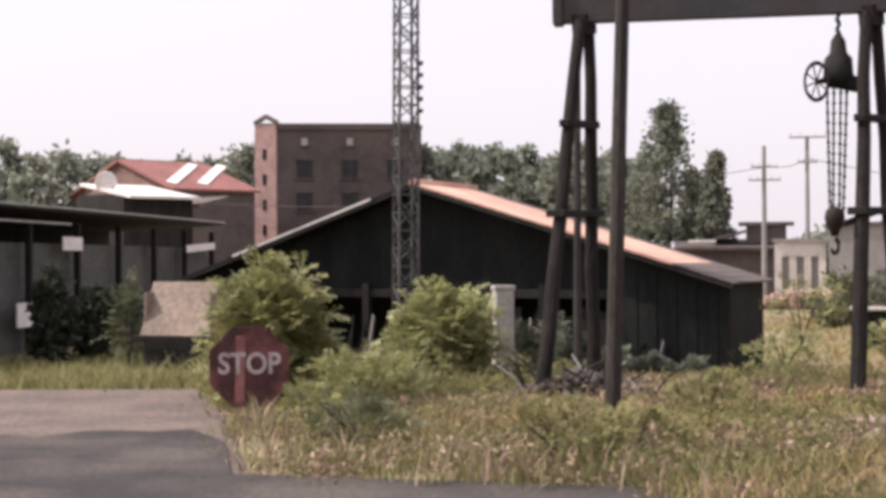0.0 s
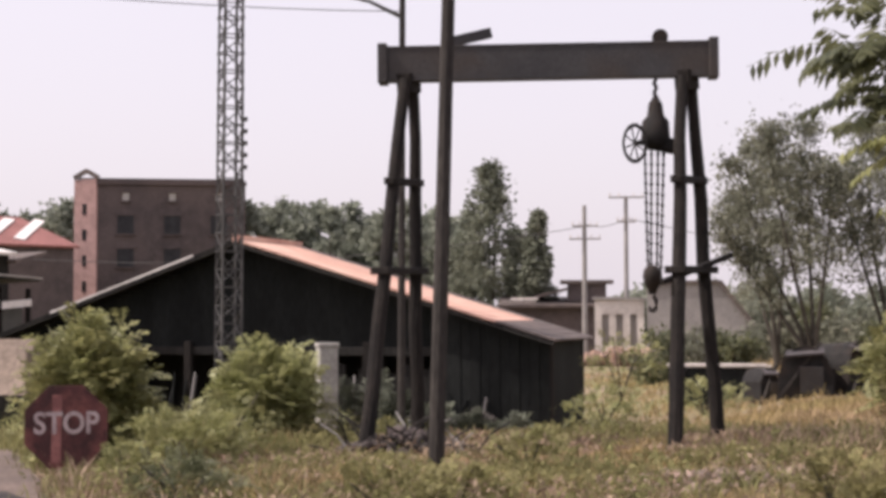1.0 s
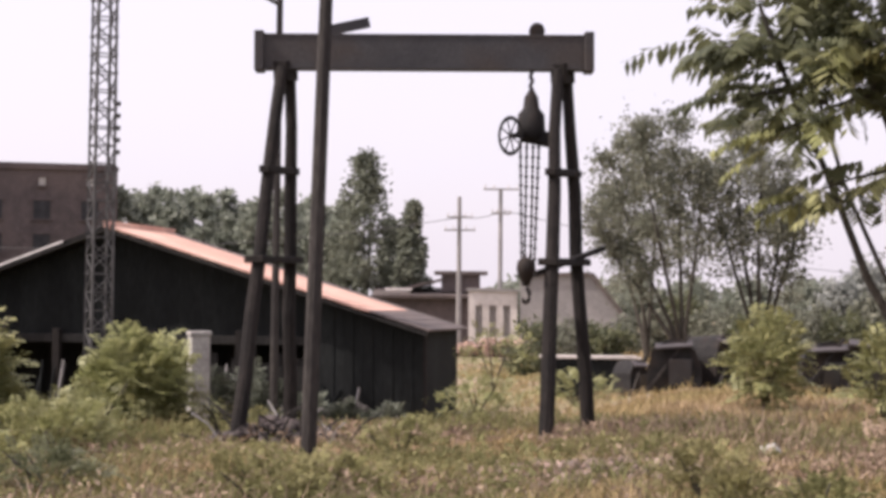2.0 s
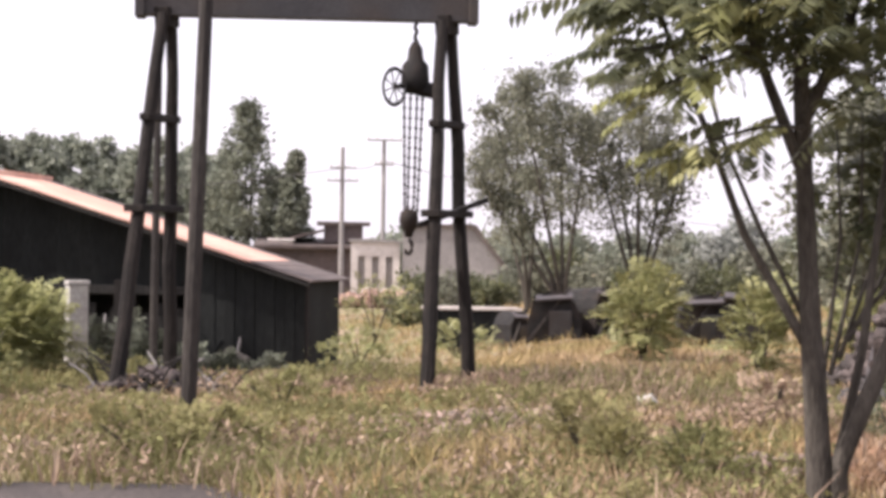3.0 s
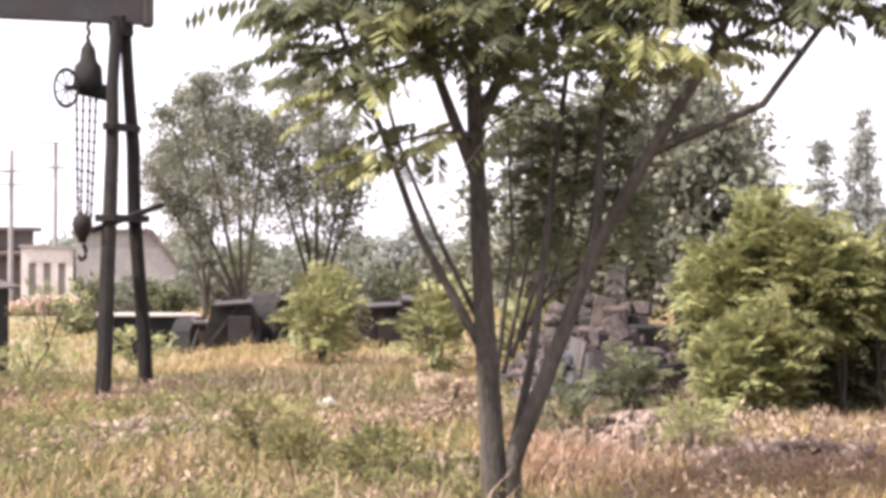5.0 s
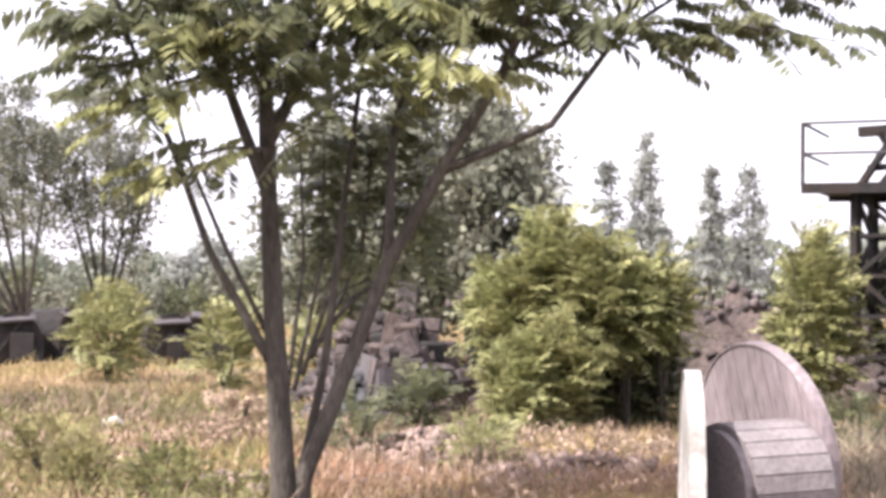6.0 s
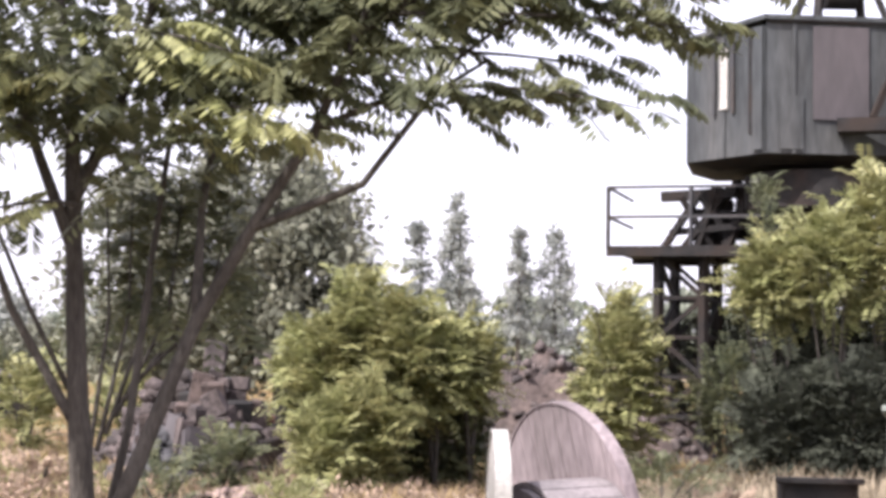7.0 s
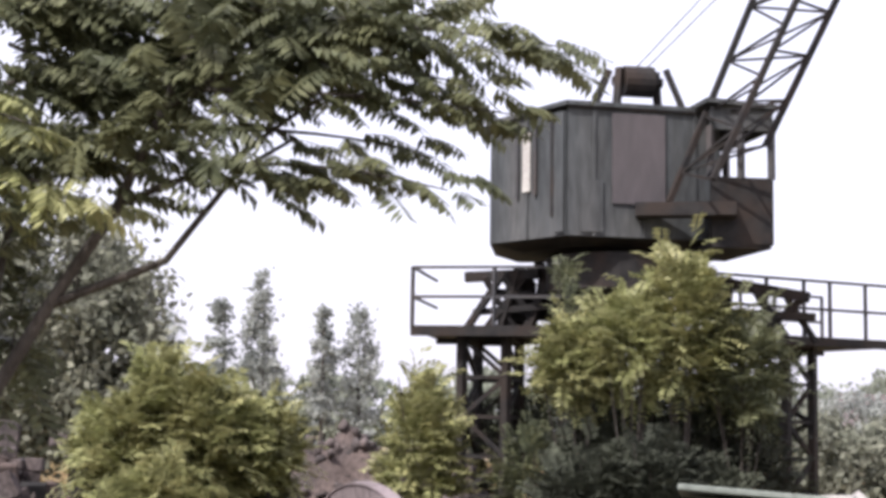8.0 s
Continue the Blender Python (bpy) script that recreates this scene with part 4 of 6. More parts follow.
def utility_pole(name, bearing, dist, gz, top, r, arms, label, lean=0.0, mat="pole"):
    p = polar(bearing, 0, dist)
    t = thing(name, (p.x, p.y, gz), label, "pole")
    e = Vector((p.x + lean, p.y, top))
    part("shaft", tube(bmesh.new(), [(p.x, p.y, gz - 0.2), Vector((p.x, p.y, gz)).lerp(e, 0.5), e], [r, r * 0.85, r * 0.7], 9), mat, t)
    for z, w in arms:
        arm = part("crossarm", one_box(pose(p.x + lean, p.y - r, top - z, 0, 0, -bearing), (w, 0.12, 0.12)), mat, t)
        for k in (-1, -0.45, 0.45, 1):
            part("insulator", tube(bmesh.new(), [(p.x + lean + k * w * 0.47, p.y - r, top - z + 0.05), (p.x + lean + k * w * 0.47, p.y - r, top - z + 0.32)], [0.06, 0.04], 6), "plaster", arm)
    return t


utility_pole("yard_pole", 6.2, 18.6, 0, 8.8, 0.1, [], "tall weathered round timber pole beside the gantry", 0.26)
t = utility_pole("lamp_pole", 4.93, 34, -0.9, 11.5, 0.09, [], "slim grey street lamp pole with a curved arm", 0.05)
p = polar(4.98, 0, 34)
part("lamp_arm", tube(bmesh.new(), [(p.x, p.y, 8.35), (p.x - 0.7, p.y, 8.68), (p.x - 1.6, p.y, 8.9), (p.x - 1.8, p.y, 8.9)], [0.05, 0.04, 0.035, 0.03], 7), "mast", t)
part("lamp_head", one_box(pose(p.x - 2.0, p.y, 8.9, 0, 6, 0), (0.6, 0.2, 0.14), 0.04), "mast", t)
# Far timber poles take a pale grey colour that stands in for haze.
utility_pole("far_power_pole", 11.69, 120, -1.15, 10.3, 0.22, [(1.6, 2.0), (2.6, 2.4)], "distant timber power pole with crossarms", mat="grey_wall")
utility_pole("far_power_pole", 13.21, 115, -1.15, 10.6, 0.2, [(0.1, 2.6), (1.9, 1.4)], "distant timber power pole with a top crossarm", mat="grey_wall")


def wire(a, b, sag, r=0.012):
    pts = [Vector(a).lerp(Vector(b), k / 12) - Vector((0, 0, sag * 4 * (k / 12) * (1 - k / 12))) for k in range(13)]
    t = thing("overhead_wire", pts[0], "thin dark overhead wire", "wire")
    part("strand", tube(bmesh.new(), pts, [r] * 13, 5), "wire", t)


wire(polar(-9.5, 11.6, 34), polar(5.0, 11.2, 34), 0.1)
wire(polar(11.69, 3.4, 120), polar(13.21, 3.6, 115), 0.4, 0.03)
wire(polar(13.21, 3.6, 115), polar(30, 1.2, 200), 1.5, 0.03)
wire(polar(-10, 2.2, 130), polar(11.69, 3.3, 120), 1.5, 0.03)


# ---- trees behind ----
def treeline():
    rnd = random.Random(21)
    for k in range(24):
        b = 14.2 + 0.95 * k
        d = 72 + rnd.uniform(-8, 8)
        p = polar(b, 0, d)
        gz = float(ground_z(p.x, p.y))
        clump_tree("scrub_bush", (p.x, p.y, gz), rnd.uniform(1.5, 2.6), rnd.uniform(0.9, 1.5), "willow" if k % 3 else "leaf", "low grey-green scrub at the field edge", 700 + k, "round", 26, 50, 0.26, "scrub row", 0.05, 0.02, limbs=2)
    for k in range(20):
        b = -0.6 + 0.42 * k
        d = 165 + rnd.uniform(-12, 12)
        p = polar(b, 0, d)
        top = polar(b, 4.3 - 0.03 * k + rnd.uniform(-0.3, 0.25), d).z
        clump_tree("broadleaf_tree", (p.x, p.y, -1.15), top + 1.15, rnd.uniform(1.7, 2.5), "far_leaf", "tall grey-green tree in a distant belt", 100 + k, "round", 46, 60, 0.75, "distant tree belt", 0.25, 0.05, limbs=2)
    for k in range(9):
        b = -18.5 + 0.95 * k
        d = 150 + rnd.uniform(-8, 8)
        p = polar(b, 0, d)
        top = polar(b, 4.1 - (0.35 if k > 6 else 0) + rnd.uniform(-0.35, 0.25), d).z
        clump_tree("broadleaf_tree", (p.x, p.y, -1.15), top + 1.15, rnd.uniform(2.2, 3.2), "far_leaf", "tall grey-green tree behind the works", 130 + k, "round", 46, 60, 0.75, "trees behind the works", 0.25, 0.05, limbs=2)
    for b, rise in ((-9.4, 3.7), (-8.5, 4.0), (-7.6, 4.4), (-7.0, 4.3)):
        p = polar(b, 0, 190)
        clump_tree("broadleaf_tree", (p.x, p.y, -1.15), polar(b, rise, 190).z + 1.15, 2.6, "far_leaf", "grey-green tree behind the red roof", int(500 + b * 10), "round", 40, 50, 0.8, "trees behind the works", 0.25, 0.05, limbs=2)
    for b, rise, half, d in ((8.15, 5.7, 4.4, 135), (9.25, 3.2, 2.2, 138), (9.95, 4.0, 2.0, 132), (7.4, 3.2, 2.4, 140)):
        p = polar(b, 0, d)
        clump_tree("poplar", (p.x, p.y, -1.15), polar(b, rise, d).z + 1.15, half, "poplar_leaf", "slender dark poplar standing alone", int(b * 100), "cone", 190, 46, 0.46, "poplars", 0.25, 0.06, limbs=2, gap=0.7)
    # small trees whose shade is put into a near-black leaf colour
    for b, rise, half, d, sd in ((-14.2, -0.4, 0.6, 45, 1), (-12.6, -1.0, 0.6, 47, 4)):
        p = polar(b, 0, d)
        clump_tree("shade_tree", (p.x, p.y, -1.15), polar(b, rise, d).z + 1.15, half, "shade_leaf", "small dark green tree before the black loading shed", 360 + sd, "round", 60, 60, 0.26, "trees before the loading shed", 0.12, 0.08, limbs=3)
    # willows in the middle distance, forked low
    for b, tops, d, sd in ((19.9, ((17.2, 5.4), (18.3, 6.6), (19.6, 6.7), (20.5, 5.2), (16.7, 3.6)), 55, 1), (22.6, ((21.6, 6.6), (22.6, 6.9), (23.7, 5.2), (20.9, 5.0), (24.2, 3.8)), 56, 3), (18.6, ((18.0, 6.0), (19.0, 5.2), (17.3, 4.4)), 60, 5)):
        p = polar(b, 0, d)
        open_tree("willow_tree", (p.x, p.y, float(ground_z(p.x, p.y)) - 0.05), [polar(q, r, d + 1.2 * math.sin(q * 3)) for q, r in tops], "willow", "tall open-crowned grey-green willow forked low", 300 + sd, "willows")
    # broad dark crown behind the near tree
    for b, rise, half, d, sd in ((33.6, 6.6, 2.0, 42, 1), (36.0, 7.6, 2.2, 41, 2), (30.6, 6.0, 2.0, 43, 3), (37.2, 5.2, 1.3, 40, 4)):
        p = polar(b, 0, d)
        clump_tree("willow_tree", (p.x, p.y, 0), polar(b, rise, d).z, half, "willow", "broad dense grey-green tree behind the scrap", 330 + sd, "round", 90, 80, 0.28, "willows", 0.2, 0.12, limbs=6)
    for b, rise, half, d in ((40.9, 4.6, 1.3, 105), (42.35, 5.85, 1.7, 110), (44.7, 4.5, 1.25, 118), (46.05, 4.55, 1.2, 120), (38.6, 4.0, 2.0, 100), (26.4, 1.6, 1.5, 100), (25.6, 0.9, 1.4, 100)):
        p = polar(b, 0, d)
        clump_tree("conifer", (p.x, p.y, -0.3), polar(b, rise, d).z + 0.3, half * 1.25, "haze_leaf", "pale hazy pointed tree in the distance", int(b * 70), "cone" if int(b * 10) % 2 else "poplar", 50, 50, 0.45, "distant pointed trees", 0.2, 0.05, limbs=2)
    for k in range(26):
        b = 14 + 2.05 * k
        d = 170 + rnd.uniform(-15, 15)
        p = polar(b, 0, d)
        rise = 0.9 if b < 30 else 1.95 + rnd.uniform(-0.4, 0.3)
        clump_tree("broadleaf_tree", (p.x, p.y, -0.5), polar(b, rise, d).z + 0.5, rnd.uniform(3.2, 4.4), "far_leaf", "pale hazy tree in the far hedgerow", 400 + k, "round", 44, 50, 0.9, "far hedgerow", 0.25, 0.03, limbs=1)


treeline()


# ---- sheds and walls beyond the gantry ----
def build_north_east():
    d = 110
    a, b = polar(12.05, 0, d), polar(13.85, 0, d)
    c = (a + b) / 2
    gz = -1.15
    t = thing("white_outbuilding", (c.x, c.y, gz), "small whitewashed building with tall narrow openings", "building")
    m = pose(c.x, c.y, gz, 0, 0, -12.95)
    w, h = (b - a).length, 4.05
    n = 3
    pier = w / (2 * n + 1)
    for k in range(n + 1):
        part("pier", one_box(m @ pose(-w / 2 + pier * (2 * k + 0.5), 0.2, h / 2), (pier, 0.4, h)), "plaster", t)
    for k in range(n):
        x = -w / 2 + pier * (2 * k + 1.5)
        part("lintel", one_box(m @ pose(x, 0.2, h - 0.5), (pier, 0.38, 1.0)), "plaster", t)
        part("sill", one_box(m @ pose(x, 0.2, 0.4), (pier, 0.38, 0.8)), "plaster", t)
        part("window", one_box(m @ pose(x, 0.32, 1.9), (pier, 0.05, 2.3)), "grey_wall", t)
    part("back_wall", one_box(m @ pose(0, 4, h / 2), (w, 0.3, h)), "plaster", t)
    part("side_wall", one_box(m @ pose(-w / 2 + 0.15, 2.2, h / 2), (0.3, 3.4, h)), "plaster", t)
    part("side_wall", one_box(m @ pose(w / 2 - 0.15, 2.2, h / 2), (0.3, 3.4, h)), "plaster", t)
    part("roof", one_box(m @ pose(0, 2.1, h + 0.1, 0, 1, 0), (w + 0.3, 4.6, 0.2)), "grey_wall", t)
    # grey gabled building beside it
    a, b = polar(13.95, 0, 104), polar(17.7, 0, 104)
    c = (a + b) / 2
    t = thing("grey_barn", (c.x, c.y, gz), "grey rendered barn with a dark roof edge", "building")
    m = pose(c.x, c.y, gz, 0, 0, -15.8)
    w = (b - a).length
    bm = bmesh.new()
    prof = [(-w / 2, 0), (w / 2, 0), (w / 2, 2.2), (w * 0.2, 5.1), (-w / 2, 5.0)]
    f0 = [bm.verts.new(m @ Vector((x, 0, z))) for x, z in prof]
    f1 = [bm.verts.new(m @ Vector((x, 7, z))) for x, z in prof]
    bm.faces.new(f0), bm.faces.new(f1[::-1])
    for k in range(5):
        bm.faces.new((f0[k], f1[k], f1[(k + 1) % 5], f0[(k + 1) % 5]))
    bmesh.ops.recalc_face_normals(bm, faces=bm.faces[:])
    part("wall", bm, "grey_wall", t)
    part("verge", beam_between(bmesh.new(), m @ Vector((w * 0.2, -0.1, 5.2)), m @ Vector((w / 2 + 0.3, -0.1, 2.1)), 0.3, 0.25), "tile_dark", t)
    part("verge", beam_between(bmesh.new(), m @ Vector((w * 0.2, -0.1, 5.2)), m @ Vector((-w / 2 - 0.1, -0.1, 5.1)), 0.2, 0.2), "tile_dark", t)
    # dark low roofs behind the shed
    a, b = polar(8.6, 0, 128), polar(13.0, 0, 128)
    c = (a + b) / 2
    t = thing("dark_workshop", (c.x, c.y, gz), "low dark workshop with a raised roof lantern", "building")
    m = pose(c.x, c.y, gz, 0, 0, -10.8)
    w = (b - a).length
    part("wall", one_box(m @ pose(0, 3, 2.0), (w, 6, 4.0)), "brick_dark", t)
    part("roof", one_box(m @ pose(0, 2.6, 4.1, 6), (w + 0.4, 7, 0.25)), "tile_dark", t)
    part("lantern", one_box(m @ pose(w * 0.22, 2, 4.9), (3.2, 2.4, 1.5)), "brick_dark", t)
    part("lantern_roof", one_box(m @ pose(w * 0.22, 2, 5.75), (4.4, 3, 0.3)), "tile_dark", t)
    part("side_roof", one_box(m @ pose(w * -0.08, 2, 4.85, 0, -14, 0), (3.0, 3, 0.2)), "tile_dark", t)
    part("pale_edge", one_box(m @ pose(w * -0.3, -0.9, 4.35), (2.2, 0.1, 0.18)), "pale_sheet", t)
    # brick bank at the foot of the white building
    a = polar(13.0, 0, 92)
    t = thing("brick_heap", (a.x, a.y, gz), "low pale heap of broken bricks", "heap")
    rng = np.random.default_rng(8)
    bm = bmesh.new()
    for k in range(160):
        u = rng.uniform(-1, 1)
        box(bm, pose(a.x + u * 3.4, a.y + rng.uniform(-0.6, 0.6), gz + rng.uniform(0, 0.75 * (1 - u * u) + 0.2), *rng.uniform(0, 90, 3)), (0.5, 0.35, 0.25))
    part("bricks", bm, "brick", t)
    # low wall with a white coping
    a, b = polar(14.7, 0, 43), polar(18.2, 0, 43)
    c = (a + b) / 2
    gz2 = float(ground_z(c.x, c.y))
    t = thing("low_wall", (c.x, c.y, gz2), "low dark wall with a whitewashed coping", "wall")
    m = pose(c.x, c.y, 0, 0, 0, -16.5)
    part("wall", one_box(m @ pose(0, 0.15, (gz2 + 0.38) / 2), ((b - a).length, 0.3, 0.38 - gz2)), "board", t)
    part("coping", one_box(m @ pose(0, 0.13, 0.41), ((b - a).length + 0.06, 0.4, 0.09), 0.01), "plaster", t)
    part("coping_return", one_box(m @ pose((b - a).length / 2 + 0.07, 0.05, 0.12, 0, 6, 0), (0.09, 0.3, 0.62), 0.01), "plaster", t)


build_north_east()


def scrap_tub(bearing, dist, size, seed, label):
    """A rusty tipped tub with a curved hood and loose plates."""
    rnd = random.Random(seed)
    p = polar(bearing, 0, dist)
    gz = float(ground_z(p.x, p.y))
    t = thing("scrap_tub", (p.x, p.y, gz), label, "scrap", "scrap along the yard")
    m = pose(p.x, p.y, gz, 0, 0, rnd.uniform(-30, 30))
    w, h = size
    bm = bmesh.new()
    prof = [(-w / 2, 0), (w / 2, 0)] + [(w / 2 * math.cos(g) * rnd.uniform(0.94, 1.04), h * (0.42 + 0.56 * math.sin(g)) * rnd.uniform(0.95, 1.04)) for g in np.linspace(0, math.pi, 11)]
    f0 = [bm.verts.new(m @ Vector((x, -0.5, z))) for x, z in prof]
    f1 = [bm.verts.new(m @ Vector((x * 0.94, 0.6, z * 0.94))) for x, z in prof]
    bm.faces.new(f0), bm.faces.new(f1[::-1])
    for k in range(len(prof)):
        bm.faces.new((f0[k], f1[k], f1[(k + 1) % len(prof)], f0[(k + 1) % len(prof)]))
    bmesh.ops.recalc_face_normals(bm, faces=bm.faces[:])
    part("hood", bm, "iron", t)
    part("plate", one_box(m @ pose(w * 0.12, -0.62, h * 0.35, 14, 0, rnd.uniform(-6, 6)), (w * 0.42, 0.03, h * 0.5)), "steel", t)
    part("plate", one_box(m @ pose(0.0, -0.55, h * 0.86, 20, rnd.uniform(-8, 8), 0), (w * 0.7, 0.3, 0.05)), "rust_panel", t)
    part("bar", beam_between(bmesh.new(), m @ Vector((-w * 0.5, -0.6, 0)), m @ Vector((w * 0.3, -0.5, h * 1.05)), 0.06), "pole", t)


scrap_tub(19.6, 36, (1.2, 1.2), 1, "dark rusty hooded tub among the weeds")
scrap_tub(21.0, 37, (1.0, 1.25), 2, "dark rusty hooded tub among the weeds")
scrap_tub(24.9, 34, (1.1, 1.1), 3, "blackened scrap bin under loose sheets")
scrap_tub(26.3, 34, (1.2, 1.25), 4, "blackened scrap bin under loose sheets")
scrap_tub(18.0, 39, (0.5, 0.9), 5, "small pale and dark scrap frame")


def rubble_heap(name, bearing, dist, half, height, count, size, mat, label, seed):
    rng = np.random.default_rng(seed)
    p = polar(bearing, 0, dist)
    blocks = []
    corner = np.array([(-1, -1, -1), (1, -1, -1), (1, 1, -1), (-1, 1, -1), (-1, -1, 1), (1, -1, 1), (1, 1, 1), (-1, 1, 1)], float) * 0.5
    quad = np.array([(0, 3, 2, 1), (4, 5, 6, 7), (0, 1, 5, 4), (1, 2, 6, 5), (2, 3, 7, 6), (3, 0, 4, 7)])
    for k in range(count):
        a, r = rng.uniform(0, 2 * np.pi), math.sqrt(rng.uniform(0, 1))
        x, y = p.x + half[0] * r * math.cos(a), p.y + half[1] * r * math.sin(a)
        z = float(ground_z(x, y)) + height * (1 - r) * rng.uniform(0.7, 1.0)
        s = size * rng.uniform(0.4, 1.4, 3) * np.array((1.3, 0.8, 0.6))
        e = np.array(Euler(rng.uniform(-1, 1, 3) * (0.6, 0.6, 3)).to_matrix())
        blocks.append(((corner * s * rng.uniform(0.75, 1.1, (8, 1))) @ e.T + (x, y, z), quad))
    v, f = join_np(blocks)
    ob = part_mesh(name, mesh_np(name, v, f), mat, None)
    return tagged(ob, label, "rubble", "", "stuff")


rubble_heap("rubble", 18.4, 16.2, (1.9, 1.8), 0.16, 420, 0.1, "rubble", "scattered pinkish broken stones in dry grass", 1)
rubble_heap("rubble", 27.2, 13.0, (2.6, 1.0), 0.22, 420, 0.10, "rubble", "scattered pinkish broken stones in dry grass", 2)
rubble_heap("rubble", 35.5, 17.5, (1.4, 1.0), 0.25, 420, 0.11, "rubble", "grey and pink rubble under the bush", 3)
rubble_heap("rubble", 40.5, 14.0, (2.0, 1.6), 0.2, 190, 0.13, "rubble", "scattered pinkish broken stones in dry grass", 4)


def build_mound():
    """A broad uneven bank of earth with clods and bricks on it."""
    p, a = polar(45.3, 0, 25.5), radians(-45.3)
    u, w = np.meshgrid(np.linspace(-1, 1, 61), np.linspace(-1, 1, 31), indexing="ij")
    r = np.clip(1 - np.abs(u) ** 3.0, 0, 1) * np.clip(1 - w * w, 0, 1) ** 0.7
    lump = 1 + 0.1 * np.sin(u * 9 + 1) + 0.08 * np.sin(u * 21 + w * 6) + 0.07 * np.cos(w * 13 - u * 8) + 0.05 * np.sin(u * 47 + w * 31)
    lx, ly, z = u * 3.0, w * 1.7, 1.5 * r * lump - 0.12
    v = np.stack([p.x + lx * math.cos(a) - ly * math.sin(a), p.y + lx * math.sin(a) + ly * math.cos(a), z], -1).reshape(-1, 3)
    i, j = np.meshgrid(np.arange(60), np.arange(30), indexing="ij")
    q = np.stack([i * 31 + j, (i + 1) * 31 + j, (i + 1) * 31 + j + 1, i * 31 + j + 1], -1).reshape(-1, 4)
    rng = np.random.default_rng(5)
    corner = np.array([(-1, -1, -1), (1, -1, -1), (1, 1, -1), (-1, 1, -1), (-1, -1, 1), (1, -1, 1), (1, 1, 1), (-1, 1, 1)], float) * 0.5
    quad = np.array([(0, 3, 2, 1), (4, 5, 6, 7), (0, 1, 5, 4), (1, 2, 6, 5), (2, 3, 7, 6), (3, 0, 4, 7)])
    clods = []
    for c in v[rng.integers(0, len(v), 520)]:
        e = np.array(Euler(rng.uniform(-3, 3, 3)).to_matrix())
        clods.append(((corner * rng.uniform(0.05, 0.2, 3) * rng.uniform(0.7, 1.1, (8, 1))) @ e.T + c + rng.normal(0, 0.05, 3) * (1, 1, 0.3), quad))
    tagged(part_mesh("bank_clods", mesh_np("bank_clods", *join_np(clods)), "ruin_stone", None), "brown clods and bricks lying on the bank", "clods", "", "stuff")
    tagged(part_mesh("earth_bank", mesh_np("earth_bank", v, q), "earth", None, smooth=True), "broad brown bank of earth and broken bricks", "bank", "", "structure")


build_mound()

rubble_heap("scrap_heap", 5.0, 20.4, (0.95, 0.5), 0.35, 170, 0.13, "ruin_stone", "grey broken stones and scrap at the gantry foot", 10)


for b, d, mt, sd in ((3.6, 39.2, "pole", 31), (5.6, 38.7, "grey_wall", 32), (7.6, 38.0, "pole", 33)):
    rubble_heap("shed_debris", b, d, (1.3, 0.5), 0.6, 90, 0.2, mt, "grey splintered boards and lumps along the shed", sd)


def scrap_bars():
    rnd = random.Random(14)
    for k in range(26):
        p = polar(rnd.uniform(2.6, 7.6), 0, rnd.uniform(19.6, 21.2))
        t = thing("scrap_bar", (p.x, p.y, 0), "thin bent scrap bar leaning at the gantry foot", "scrap bar", "scrap at the gantry foot")
        a = rnd.uniform(0, 6.28)
        q = Vector((p.x + 0.5 * math.cos(a), p.y + 0.3 * math.sin(a), rnd.uniform(0.15, 0.5)))
        part("bar", tube(bmesh.new(), [(p.x, p.y, -0.03), ((p.x + q.x) / 2, (p.y + q.y) / 2, q.z * 0.65), q], [0.015, 0.014, 0.011], 6), rnd.choice(("iron", "pole", "grey_wall")), t)


scrap_bars()


def build_white_stone():
    p = polar(22.95, 0, 18.3)
    z = float(ground_z(p.x, p.y))
    t = thing("pale_stone", (p.x, p.y, z), "pale flat stone lying in the grass", "stone")
    bm = bmesh.new()
    bmesh.ops.create_icosphere(bm, subdivisions=2, radius=1.0)
    for v in bm.verts:
        v.co = Vector((v.co.x * 0.16, v.co.y * 0.12, v.co.z * 0.09)) * (1 + 0.25 * noise.noise(v.co * 1.7))
    bmesh.ops.transform(bm, matrix=pose(p.x, p.y, z + 0.12, 8, -10, 20), verts=bm.verts)
    part("stone", bm, "concrete", t)


build_white_stone()

p = polar(22.8, 0, 27)
bush("tree_of_heaven_sapling", (p.x, p.y, 0), 0.78, 1.78, 190, "leaf_yellow", "young feathery green sapling in the dry grass", 31, length=0.55, leaf=0.13)
p = polar(27.0, 0, 24)
bush("tree_of_heaven_sapling", (p.x, p.y, 0), 0.6, 1.6, 110, "leaf_yellow", "young feathery green sapling in the dry grass", 32, length=0.5, leaf=0.12)
p = polar(30.4, 0, 24)
bush("tree_of_heaven_sapling", (p.x, p.y, 0), 0.6, 1.5, 100, "leaf_yellow", "young feathery green sapling behind the trunk", 33, length=0.5, leaf=0.12)
p = polar(34.0, 0, 18.5)
bush("shrub", (p.x, p.y, 0), 0.45, 0.75, 70, "leaf", "small dark green shrub before the ruin", 34, length=0.4, leaf=0.1)


